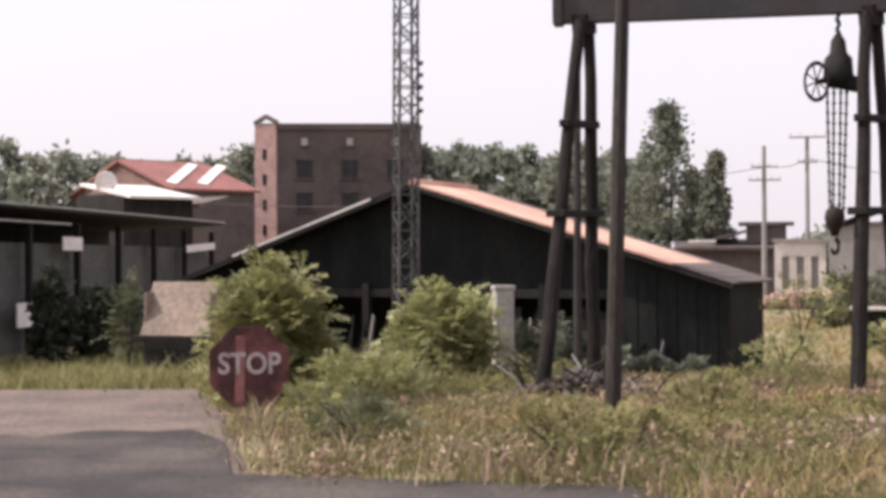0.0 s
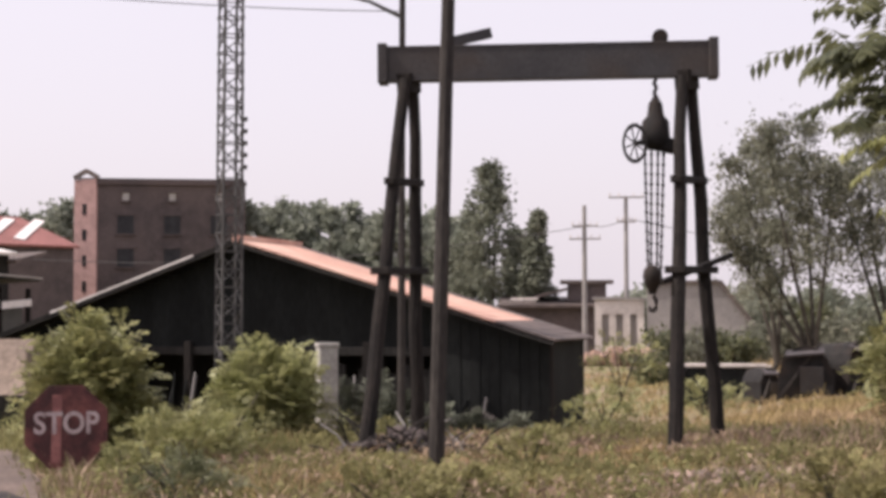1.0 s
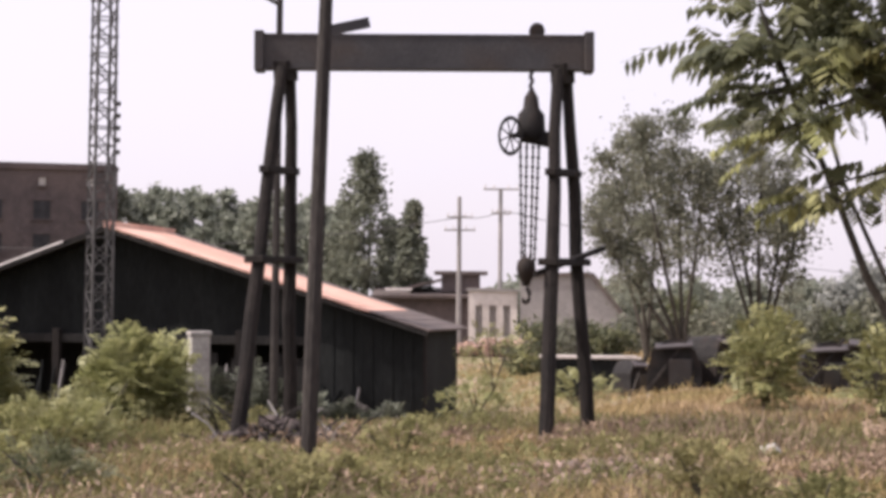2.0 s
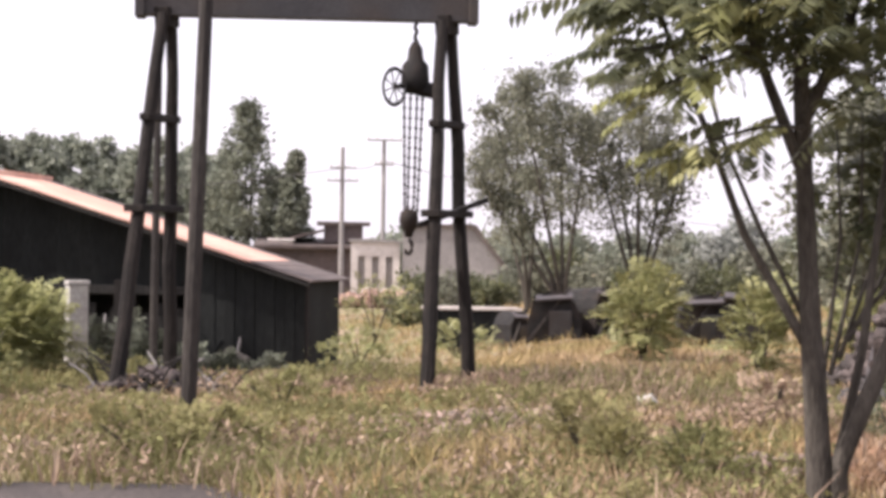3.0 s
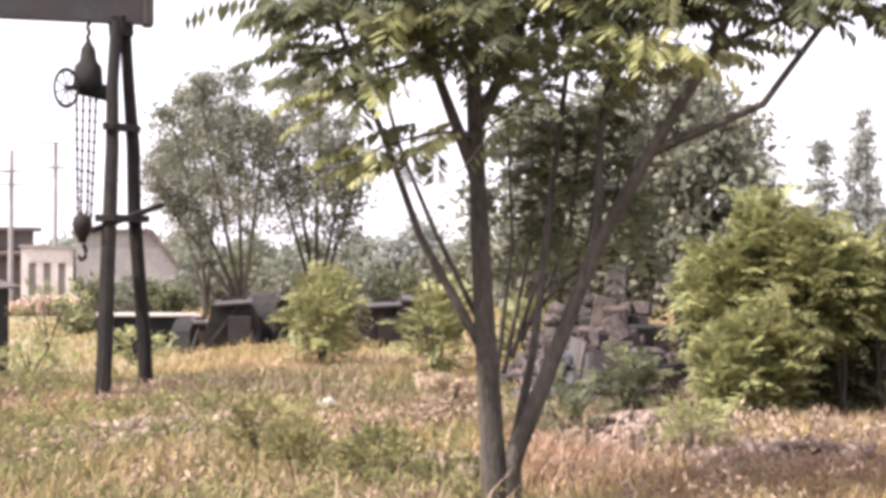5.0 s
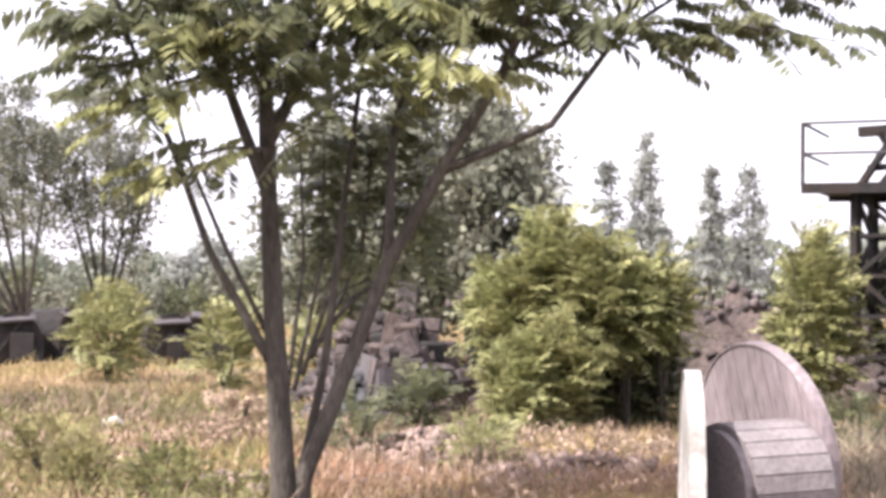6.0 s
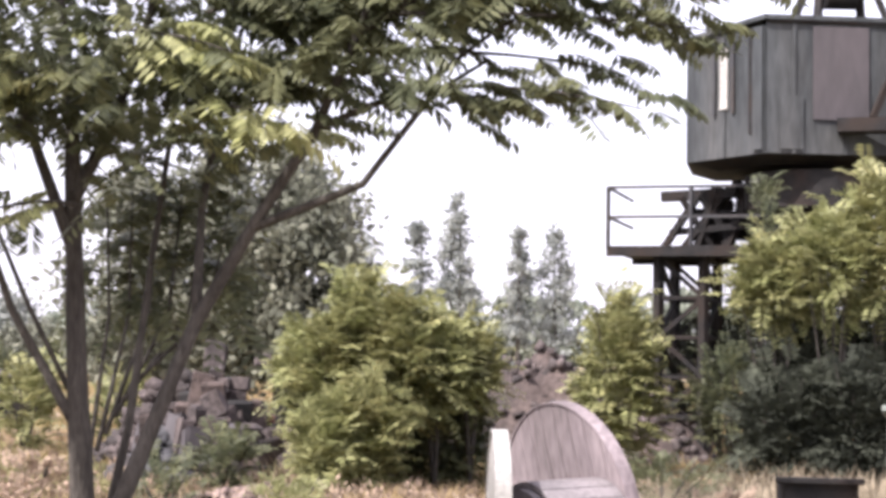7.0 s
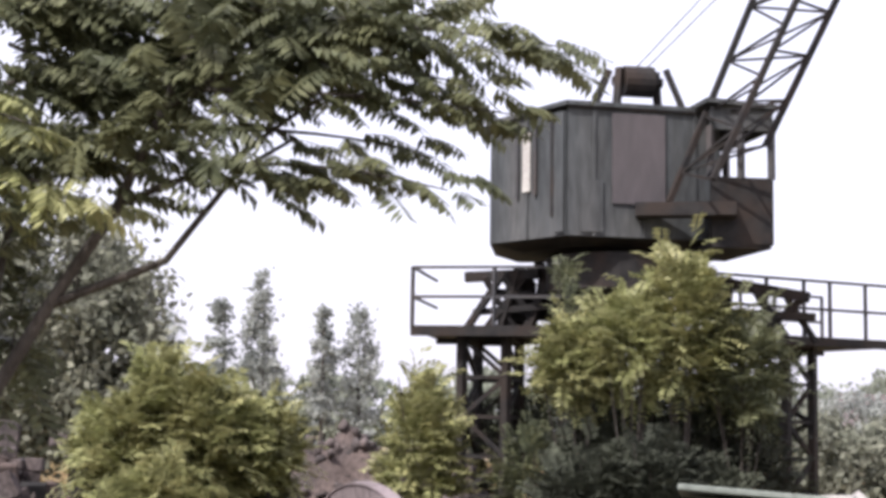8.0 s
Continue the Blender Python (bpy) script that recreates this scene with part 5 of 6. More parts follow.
# ---- near tree of heaven ----
def build_near_tree():
    D = 11.0
    foot = polar(29.25, 0, D)
    t = thing("tree_of_heaven", (foot.x, foot.y, 0), "forked tree of heaven with long feathery leaves", "tree")
    rnd, rng = random.Random(3), np.random.default_rng(3)

    def limb(pts, r0, r1, name="limb", jitter=0.0):
        n = len(pts)
        ps = []
        for k, q in enumerate(pts):
            q = Vector(q)
            if 0 < k < n - 1:
                q = q + Vector((rnd.uniform(-jitter, jitter),) * 3)
            ps.append(q)
        fine = []
        for a, b in zip(ps, ps[1:]):
            fine += [a.lerp(b, s / 3) for s in range(3)]
        fine.append(ps[-1])
        m = len(fine)
        part(name, tube(bmesh.new(), fine, [r0 + (r1 - r0) * k / (m - 1) for k in range(m)], 9, 0.06, rnd), "bark", t, smooth=True)
        return fine

    P = polar
    base = Vector((foot.x, foot.y, -0.1))
    twigs = []
    twigs += limb([base, P(29.1, -6.5, D), P(28.8, -2.4, D), P(28.5, 3.2, D), P(28.3, 8.0, D + 0.1), P(27.6, 13.0, D + 0.3), P(27.0, 17.0, D + 0.5)], 0.102, 0.028, "trunk")[8:]
    twigs += limb([base + Vector((0.1, 0, 0)), P(29.9, -7.0, D - 0.05), P(31.3, -3.4, D), P(32.9, 0.8, D), P(34.8, 4.2, D - 0.1), P(37.1, 7.9, D - 0.2), P(38.6, 11.5, D - 0.4), P(40.0, 15, D - 0.5)], 0.072, 0.024, "trunk")[9:]
    limb([base + Vector((0.05, 0.1, 0)), P(30.0, -6.0, D + 0.2), P(30.6, -3.0, D + 0.25), P(31.2, 2.5, D + 0.3), P(32.0, 9.0, D + 0.3)], 0.045, 0.018, "trunk")
    twigs += limb([P(28.7, -3.0, D), P(27.6, -1.0, D), P(26.4, 1.1, D - 0.1), P(25.2, 4.4, D - 0.2), P(23.7, 7.9, D - 0.3), P(22.6, 11, D - 0.4)], 0.038, 0.014)[6:]
    limb([P(28.6, -2.0, D + 0.1), P(27.0, 1.2, D), P(25.7, 4.2, D - 0.1), P(24.5, 8.2, D - 0.2), P(23.6, 12, D - 0.2)], 0.02, 0.009)
    twigs += limb([P(28.5, 3.2, D), P(27.2, 6.5, D), P(26.0, 9.8, D), P(24.5, 13, D)], 0.05, 0.015)
    twigs += limb([P(28.4, 5.0, D), P(29.8, 8.0, D + 0.2), P(31.0, 12.0, D + 0.3), P(32, 16, D + 0.3)], 0.05, 0.015)
    twigs += limb([P(34.8, 4.2, D - 0.1), P(38.87, 5.95, D - 0.3), P(41.4, 9.3, D - 0.5), P(43.5, 10.6, D - 0.6)], 0.035, 0.012)[7:]
    twigs += limb([P(37.1, 7.9, D - 0.2), P(39.0, 8.8, D - 0.4), P(40.9, 9.5, D - 0.5), P(43.5, 11.5, D - 0.6), P(46, 13, D - 0.7)], 0.03, 0.01)[3:]
    twigs += limb([P(37.1, 7.9, D - 0.2), P(38.0, 10, D + 0.2), P(40.0, 13.0, D + 0.4), P(43, 16, D + 0.5)], 0.03, 0.01)[2:]
    twigs += limb([P(38.6, 11.5, D - 0.4), P(42, 13.5, D - 0.6), P(45.5, 14.8, D - 0.8), P(48.5, 15.2, D - 0.9)], 0.03, 0.01)[2:]
    twigs += limb([P(32.9, 0.8, D), P(33.0, 5.0, D + 0.3), P(33.8, 9.5, D + 0.5), P(35.0, 14.0, D + 0.5)], 0.04, 0.012)[3:]
    # leaf sprays: anchored to the twigs, thickest above the fork
    tw = np.array([tuple(q) for q in twigs])
    n = 1380
    pick = tw[rng.integers(0, len(tw), n)]
    base_p = pick + rng.normal(0, 1, (n, 3)) * np.array((0.2, 0.4, 0.17))
    be, ri = np.degrees(np.arctan2(base_p[:, 0], base_p[:, 1])), np.degrees(np.arctan2(base_p[:, 2] - EYE_H, np.hypot(base_p[:, 0], base_p[:, 1])))
    floor = np.interp(be, [20, 24, 27, 29, 33, 36, 38, 41, 45, 50], [9.0, 8.0, 7.4, 6.4, 6.2, 8.0, 10.2, 11.4, 13.0, 15.0])
    base_p = base_p[ri > floor + rng.normal(0, 0.5, n)]
    n = len(base_p)
    out = base_p - np.array((foot.x + 0.4, foot.y, 2.2))
    d = unit(unit(out) * 0.8 + rng.normal(0, 0.6, (n, 3)) + np.array((0, 0, 0.1)))
    v, f = fronds(rng, base_p, d, 0.5 * rng.uniform(0.6, 1.25, n), 10, 0.35, 0.125, 0.7, 0.3)
    part_mesh("foliage", mesh_np("foliage", v, f), "leaf", t)
    m = 100
    low = np.array([tuple(P(b, r, D + 0.5 + e)) for b, r, e in zip(rng.uniform(29.3, 34.2, m), rng.uniform(1.2, 6.5, m), rng.uniform(0, 0.5, m)) if r > (b - 31.5) * 1.2 - 2.5])
    d = unit(rng.normal(0, 0.6, low.shape) + np.array((0.2, -0.1, 0.3)))
    v, f = fronds(rng, low, d, 0.42 * rng.uniform(0.7, 1.2, len(low)), 8, 0.5, 0.12)
    part_mesh("foliage", mesh_np("foliage", v, f), "leaf", t, "inner sprays between the stems")
    for k in range(6):
        limb([P(29.2 + 0.3 * k, -4.5 + 0.6 * k, D + 0.3), P(29.8 + 0.7 * k, 1.0, D + 0.6), P(29.6 + 0.9 * k, 5.5, D + 0.7)], 0.02, 0.006, "twig")
    # leafy boughs reaching out of the crown
    pale, dark = [], []
    boughs = (
        ((30.0, 9.4, 0.2), (33.0, 10.6, 0.1), (36.5, 9.8, -0.2), 0.4, 40, 0), ((33.0, 13.4, 0.2), (35.5, 12.4, 0.1), (38.5, 11.5, -0.2), 0.4, 40, 0), ((32.0, 15.6, 0.2), (34.5, 14.6, 0.2), (37.5, 13.6, 0), 0.4, 38, 0),
        ((40.9, 9.5, -0.5), (44.5, 9.9, -0.9), (49.2, 8.8, -1.2), 0.3, 24, 0), ((40.0, 9.6, -0.5), (42.5, 9.4, -0.6), (44.4, 8.9, -0.7), 0.3, 16, 0),
        ((40.0, 12.2, -0.5), (46.5, 12.4, -1.0), (51.6, 11.6, -1.3), 0.3, 24, 0), ((41.0, 15.2, -0.4), (48, 14.8, -1.0), (53.2, 14.1, -1.3), 0.36, 44, 0), ((41.0, 13.4, -0.4), (45.5, 13.5, -0.8), (50.0, 12.7, -1.1), 0.34, 32, 0),
        ((40, 10.8, -0.3), (44.5, 11.0, -0.6), (48.0, 10.2, -0.8), 0.3, 15, 0), ((38, 10.0, -0.4), (39.6, 10.2, -0.7), (41.2, 9.6, -0.9), 0.3, 14, 0),
        ((28.5, 4.9, -0.1), (26.8, 5.2, -0.5), (24.5, 4.2, -0.8), 0.4, 15, 1), ((29.5, 9.4, -0.2), (27.6, 10.0, -0.6), (25.2, 9.2, -0.8), 0.4, 20, 1),
        ((25.0, 7.4, -0.3), (23.2, 8.2, -0.6), (21.6, 7.5, -0.9), 0.3, 15, 0), ((24.5, 9.4, -0.4), (22.8, 9.9, -0.7), (21.2, 9.4, -0.9), 0.3, 15, 0),
        ((26.5, 7.6, -0.2), (25.0, 7.4, -0.7), (23.4, 6.3, -1.0), 0.34, 15, 1), ((31.5, 8.6, 0), (33.5, 9.0, -0.6), (36.0, 8.2, -0.9), 0.38, 20, 1), ((33, 12.0, 0.2), (36.5, 13.2, 0), (39.5, 12.8, -0.3), 0.4, 48, 0), ((31, 14.5, 0.2), (35, 15.6, 0), (39, 15.0, -0.3), 0.4, 52, 0), ((35, 15, 0.2), (39, 15.8, 0), (43.5, 15.2, -0.3), 0.4, 40, 0),
        ((28, 11, 0), (31, 11.6, -0.3), (34, 10.6, -0.6), 0.4, 24, 1),
    )
    for p0, p1, p2, fl, cnt, sunny in boughs:
        q = [P(p0[0], p0[1], D + p0[2]), P(p1[0], p1[1], D + p1[2]), P(p2[0], p2[1], D + p2[2])]
        pts = [q[0].lerp(q[1], u).lerp(q[1].lerp(q[2], u), u) for u in np.linspace(0, 1, 7)]
        part("bough", tube(bmesh.new(), pts, [0.018 - 0.0022 * k for k in range(7)], 6), "bark", t)
        ax = (q[2] - q[0]).normalized()
        for k in range(cnt):
            u = 0.1 + 0.9 * (k + rnd.random()) / cnt
            c = q[0].lerp(q[1], u).lerp(q[1].lerp(q[2], u), u) + Vector((rnd.gauss(0, 0.06), rnd.gauss(0, 0.15), rnd.gauss(0, 0.06)))
            sd = Vector((-ax.y, ax.x, 0)) * (1 if k % 2 else -1)
            dv = (ax * rnd.uniform(0.5, 1.1) + sd * rnd.uniform(0.3, 0.9) + Vector((0, 0, rnd.uniform(-0.25, 0.35)))).normalized()
            # sunlight on sunny boughs comes from the paler leaf colour
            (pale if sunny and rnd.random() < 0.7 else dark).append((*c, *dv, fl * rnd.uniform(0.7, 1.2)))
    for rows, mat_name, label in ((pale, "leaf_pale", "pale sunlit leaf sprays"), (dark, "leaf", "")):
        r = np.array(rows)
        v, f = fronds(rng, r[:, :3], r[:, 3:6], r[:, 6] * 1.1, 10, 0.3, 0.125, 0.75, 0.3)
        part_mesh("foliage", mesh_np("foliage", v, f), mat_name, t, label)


build_near_tree()

# ---- ruin, big bush and drum ----
def build_ruin():
    p = polar(35.2, 0, 21.5)
    t = thing("ruined_wall", (p.x, p.y, 0), "broken brick wall with a barred window gap", "ruin")
    m = pose(p.x, p.y, 0, 0, 0, -35)
    rng = np.random.default_rng(6)
    heights = [1.1, 1.5, 1.75, 1.3, 1.65, 1.5, 1.35, 1.6, 1.2]
    for k, h in enumerate(heights):
        n = int(h / 0.16)
        for j in range(n):
            if (k in (1, 4) and 5 < j < 9) or (j > 4 and rng.uniform() < 0.3):
                continue
            part("masonry_block", one_box(m @ pose(-1.15 + 0.29 * k + 0.05 * (j % 2), rng.uniform(-0.04, 0.04), 0.08 + 0.16 * j, *rng.uniform(-9, 9, 3)), (rng.uniform(0.18, 0.34), rng.uniform(0.2, 0.4), rng.uniform(0.11, 0.19)), 0.015), "ruin_stone" if (k + j) % 4 else "brick_dark", t)
    for k in range(5):
        part("window_bar", one_box(m @ pose(0.32 + 0.09 * k, -0.3, 1.0, 0, 3, 0), (0.025, 0.025, 0.5)), "pole", t)
    # dark panel standing for the unlit hollow behind the bars
    part("window_void", one_box(m @ pose(0.5, -0.17, 1.0), (0.5, 0.04, 0.5)), "iron", t)
    part("window_rail", one_box(m @ pose(0.5, -0.3, 1.27), (0.55, 0.05, 0.06)), "pole", t)
    part("window_rail", one_box(m @ pose(0.5, -0.3, 0.74), (0.55, 0.05, 0.06)), "pole", t)
    part("slab", one_box(m @ pose(0.95, -0.3, 0.3, 0, 4, 0), (0.4, 0.25, 0.6), 0.02), "grey_wall", t)
    part("red_rag", one_box(m @ pose(0.25, -0.25, 0.72, 10, 20, 0), (0.24, 0.05, 0.09)), "sign_red", t)


build_ruin()


def scrap_blocks():
    """Upright broken blocks, plates and frames piled behind the near tree."""
    rnd = random.Random(77)
    for k in range(95):
        b = rnd.uniform(31.2, 37.0)
        d = rnd.uniform(20.0, 22.3)
        p = polar(b, 0, d)
        crest = max(0.5, 1.95 - 0.5 * abs(b - 33.6) ** 0.8 + rnd.uniform(-0.2, 0.1)) * (0.55 + 0.45 * (d - 20.0) / 2.3)
        w, dp, h = rnd.uniform(0.12, 0.42), rnd.uniform(0.1, 0.3), rnd.uniform(0.2, 0.75)
        z = rnd.uniform(0, max(0.02, crest - h))
        # The iron-dark blocks stand for shadowed recesses in the pile.
        mat_name = rnd.choice(("ruin_stone", "ruin_stone", "ruin_stone", "rust_panel", "iron", "iron", "earth"))
        t = thing("scrap_block", (p.x, p.y, z), "grey-brown broken block stacked in a scrap pile", "scrap", "scrap pile behind the tree")
        bm = one_box(pose(p.x, p.y, z + h / 2, rnd.gauss(0, 9), rnd.gauss(0, 9), rnd.uniform(-80, 10)), (w, dp, h), 0.02)
        for v in bm.verts:
            v.co += Vector((rnd.uniform(-0.03, 0.03), rnd.uniform(-0.03, 0.03), rnd.uniform(-0.03, 0.03)))
        part("block", bm, mat_name, t)


scrap_blocks()
rubble_heap("scrap_heap", 33.4, 20.6, (1.5, 0.8), 1.0, 240, 0.2, "steel", "tangled heap of dark scrap and broken stone", 9)
rubble_heap("scrap_heap", 32.2, 22.5, (1.2, 0.8), 1.5, 200, 0.25, "ruin_stone", "tall heap of broken masonry and scrap", 19)
rubble_heap("rubble", 34.6, 15.5, (1.0, 1.0), 0.4, 300, 0.11, "rubble", "grey and pink rubble before the ruin", 20)

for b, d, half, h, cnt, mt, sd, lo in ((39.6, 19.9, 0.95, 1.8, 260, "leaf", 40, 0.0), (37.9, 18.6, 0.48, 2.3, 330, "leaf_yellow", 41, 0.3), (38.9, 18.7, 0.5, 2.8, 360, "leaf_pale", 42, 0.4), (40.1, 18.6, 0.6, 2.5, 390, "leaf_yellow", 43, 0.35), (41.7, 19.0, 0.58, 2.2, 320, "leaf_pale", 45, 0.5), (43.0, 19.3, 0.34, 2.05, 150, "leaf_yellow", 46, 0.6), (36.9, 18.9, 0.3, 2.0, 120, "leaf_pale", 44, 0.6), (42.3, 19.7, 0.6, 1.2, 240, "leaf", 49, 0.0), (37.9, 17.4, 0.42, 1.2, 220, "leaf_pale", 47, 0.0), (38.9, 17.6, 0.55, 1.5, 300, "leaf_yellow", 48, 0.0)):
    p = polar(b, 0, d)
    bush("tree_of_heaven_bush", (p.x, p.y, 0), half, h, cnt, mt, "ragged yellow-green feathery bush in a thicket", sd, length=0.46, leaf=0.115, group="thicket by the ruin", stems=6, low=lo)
# weed clumps scattered in the meadow
for b, d, half, h, cnt, mt, sd in ((20.6, 14.0, 0.5, 0.62, 120, "weeds", 61), (21.9, 13.0, 0.35, 0.5, 80, "weeds", 62), (4.6, 13.2, 0.8, 0.5, 130, "weeds", 63), (7.0, 14.0, 0.7, 0.45, 110, "weeds", 64), (-4.9, 15.8, 0.4, 0.5, 80, "leaf_yellow", 65), (-3.0, 14.6, 0.7, 0.5, 120, "leaf", 66),
                              (-1.6, 19.6, 0.8, 0.9, 150, "leaf_yellow", 67), (24.6, 12.4, 0.4, 0.55, 80, "weeds", 68), (12.4, 24.5, 0.9, 0.7, 130, "leaf_pale", 69), (13.0, 33.0, 1.2, 1.6, 160, "leaf_yellow", 70), (36.4, 14.4, 0.5, 0.6, 90, "leaf_pale", 71), (31.8, 15.5, 0.5, 0.7, 90, "leaf", 72), (52.5, 14.5, 0.7, 0.5, 90, "stalk", 73), (50.0, 16.0, 0.9, 0.8, 120, "leaf", 74), (9.6, 17.0, 0.8, 0.55, 120, "weeds", 75), (56.0, 13.5, 0.9, 0.5, 110, "stalk", 76), (16.0, 28, 1.1, 0.7, 130, "leaf_pale", 77), (27.5, 17.0, 0.6, 0.6, 90, "stalk", 78)):
    p = polar(b, 0, d)
    bush("weed_clump", (p.x, p.y, 0), half, h, cnt, mt, "low sprawling clump of dry meadow weeds", sd, length=0.24, leaf=0.055, group="weed clumps", stems=4)
p = polar(48.3, 0, 21)
bush("tree_of_heaven_bush", (p.x, p.y, 0), 0.62, 2.9, 460, "leaf_yellow", "tall green bush growing under the crane platform", 44, length=0.45, leaf=0.11)


def build_drum():
    a, b = polar(44.05, 0, 9.0), polar(46.7, 0, 9.75)
    t = thing("cable_drum", ((a.x + b.x) / 2, (a.y + b.y) / 2, 0), "weathered wooden cable drum with one loosened flange", "cable drum")
    # The first flange's sunlight is painted with the whiter wood.
    ends = ((a, 0.62, 0.65, -44 - 87, 0, "drum_rim"), (b, 0.76, 0.66, -47 - 56, 9, "drum"))
    for q, z, R, yaw, tilt, mat in ends:
        m = pose(q.x, q.y, z, tilt, -tilt, yaw)
        fl = None
        for k in range(9):
            x0, x1 = -R + 2 * R * k / 9 + 0.004, -R + 2 * R * (k + 1) / 9 - 0.004
            top = [(x, math.sqrt(max(0.0, R * R - x * x))) for x in np.linspace(x0, x1, 5)]
            prof = top + [(x, -h) for x, h in top[::-1]]
            bm = bmesh.new()
            f0 = [bm.verts.new(m @ Vector((x, -0.035, zz))) for x, zz in prof]
            f1 = [bm.verts.new(m @ Vector((x, 0.035, zz))) for x, zz in prof]
            bm.faces.new(f0), bm.faces.new(f1[::-1])
            for i in range(len(prof)):
                bm.faces.new((f0[i], f1[i], f1[(i + 1) % len(prof)], f0[(i + 1) % len(prof)]))
            bmesh.ops.recalc_face_normals(bm, faces=bm.faces[:])
            if fl is None:
                fl = new("flange")
                fl.parent, fl.matrix_parent_inverse = t, t.matrix_basis.inverted()
            part("plank", bm, mat, fl, "pale drum plank")
        bm = bmesh.new()
        n = 40
        for k in range(n):
            a0, a1 = 2 * math.pi * k / n, 2 * math.pi * (k + 1) / n
            vs = [bm.verts.new(m @ Vector(((R + 0.012) * math.cos(g), yy, (R + 0.012) * math.sin(g)))) for g in (a0, a1) for yy in (-0.045, 0.045)]
            bm.faces.new((vs[0], vs[1], vs[3], vs[2]))
        bmesh.ops.remove_doubles(bm, verts=bm.verts, dist=1e-5)
        bmesh.ops.solidify(bm, geom=bm.faces[:], thickness=0.01)
        part("rim", bm, mat, t, "weathered rim band")
    near = Vector((b.x + 0.4 * math.cos(radians(-103)), b.y + 0.4 * math.sin(radians(-103)), 0.62))
    ax0, ax1 = Vector((a.x, a.y, 0.6)).lerp(near, 0.2), near
    q = (ax1 - ax0).to_track_quat("Z", "X").to_matrix().to_4x4()
    part("core_end", tube(bmesh.new(), [ax0, ax1], [0.33, 0.33], 22), "drum_core", t)
    for k in range(22):
        g = 360 * k / 22
        m = Matrix.Translation((ax0 + ax1) / 2) @ q @ pose(0, 0, 0, 0, 0, g) @ pose(0.35, 0, 0)
        part("stave", one_box(m, (0.035, 0.097, (ax1 - ax0).length - 0.1)), "drum_core", t)


build_drum()


# ---- portal jib crane ----
def build_crane():
    D = 24.0
    c = polar(55.5, 0, D + 1)
    t = thing("jib_crane", (c.x, c.y, 0), "old grey portal jib crane with a sheet-metal cabin", "crane")
    P = polar
    zp = 3.34
    # cabin: long side seen face on, short side towards the west
    A, B, C = P(50.85, 0, 24.6), P(53.65, 0, 23.4), P(59.2, 0, 24.2)
    zb, zt = 4.7, 6.72

    def wall(a, b, z0, z1, name, mat="cab", th=0.06, parent=None, ribs=0):
        d = (b - a).normalized()
        a2, b2 = Vector((a.x, a.y, (z0 + z1) / 2)), Vector((b.x, b.y, (z0 + z1) / 2))
        ang = math.degrees(math.atan2(d.y, d.x))
        m = Matrix.Translation((a2 + b2) / 2) @ pose(0, 0, 0, 0, 0, ang)
        w = part(name, one_box(m, ((b - a).length, th, z1 - z0)), mat, parent or t)
        L = (b - a).length
        for k in range(ribs):
            part("seam", one_box(m @ pose(-L / 2 + L * (k + 0.5) / ribs, -th / 2 - 0.012, 0), (0.05, 0.03, z1 - z0)), "cab", w)
        return m, L

    off = (C - B).normalized()
    back = Vector((-off.y, off.x, 0))
    if back.y < 0:
        back = -back
    A2, C2 = A * 1.07 + off * 0.1, C + back * 2.6
    mW, LW = wall(A, B, zb, zt - 0.1, "cabin_side", ribs=1)
    mF, LF = wall(B, C, zb, zt, "cabin_front", ribs=3)
    wall(C, C2, zb, zt, "cabin_side")
    wall(A2, C2, zb, zt, "cabin_back")
    wall(A2, A, zb, zt - 0.1, "cabin_side")
    part("cabin_window", one_box(mW @ pose(0.0, -0.05, 0.25), (0.17, 0.04, 0.95), 0.01), "concrete", t)
    part("window_frame", one_box(mW @ pose(-0.2, -0.05, 0.25), (0.06, 0.06, 1.1)), "steel", t)
    part("window_frame", one_box(mW @ pose(0.2, -0.05, 0.25), (0.06, 0.06, 1.1)), "steel", t)
    # Dark strip laid on the wall in place of a shaded door gap.
    part("door_gap", one_box(mW @ pose(LW / 2 - 0.28, -0.045, 0.1), (0.07, 0.02, 1.5)), "iron", t)
    part("door_leaf", one_box(mW @ pose(LW / 2 - 0.12, -0.06, 0.02), (0.2, 0.03, 1.85)), "cab", t)
    part("patch_panel", one_box(mF @ pose(-0.1, -0.055, 0.2), (0.85, 0.02, 1.4)), "rust_panel", t, "faded rusty patch panel")
    part("patch_panel", one_box(mF @ pose(-0.85, -0.055, -0.55), (0.35, 0.02, 0.8)), "cab", t)
    part("rain_strip", one_box(mF @ pose(0, -0.05, 0.98), (LF, 0.05, 0.06)), "iron", t)
    bm = bmesh.new()
    ctr = (A + B + C + C2 + A2) / 5
    ring = [A, B, C, C2, A2]
    lo = [bm.verts.new(Vector((q.x, q.y, zt - 0.02 - (0.1 if i in (0, 4) else 0))) + (q - ctr).normalized() * 0.12) for i, q in enumerate(ring)]
    hi = [bm.verts.new(v.co + Vector((0, 0, 0.07))) for v in lo]
    bm.faces.new(lo[::-1]), bm.faces.new(hi)
    for k in range(5):
        bm.faces.new((lo[k], lo[(k + 1) % 5], hi[(k + 1) % 5], hi[k]))
    bmesh.ops.recalc_face_normals(bm, faces=bm.faces[:])
    part("cabin_roof", bm, "cab", t)
    bm = bmesh.new()
    lo = [bm.verts.new(Vector((q.x, q.y, zb - 0.12)) - (q - ctr).normalized() * 0.5) for q in ring]
    hi = [bm.verts.new(Vector((q.x, q.y, zb))) for q in ring]
    bm.faces.new(lo[::-1]), bm.faces.new(hi)
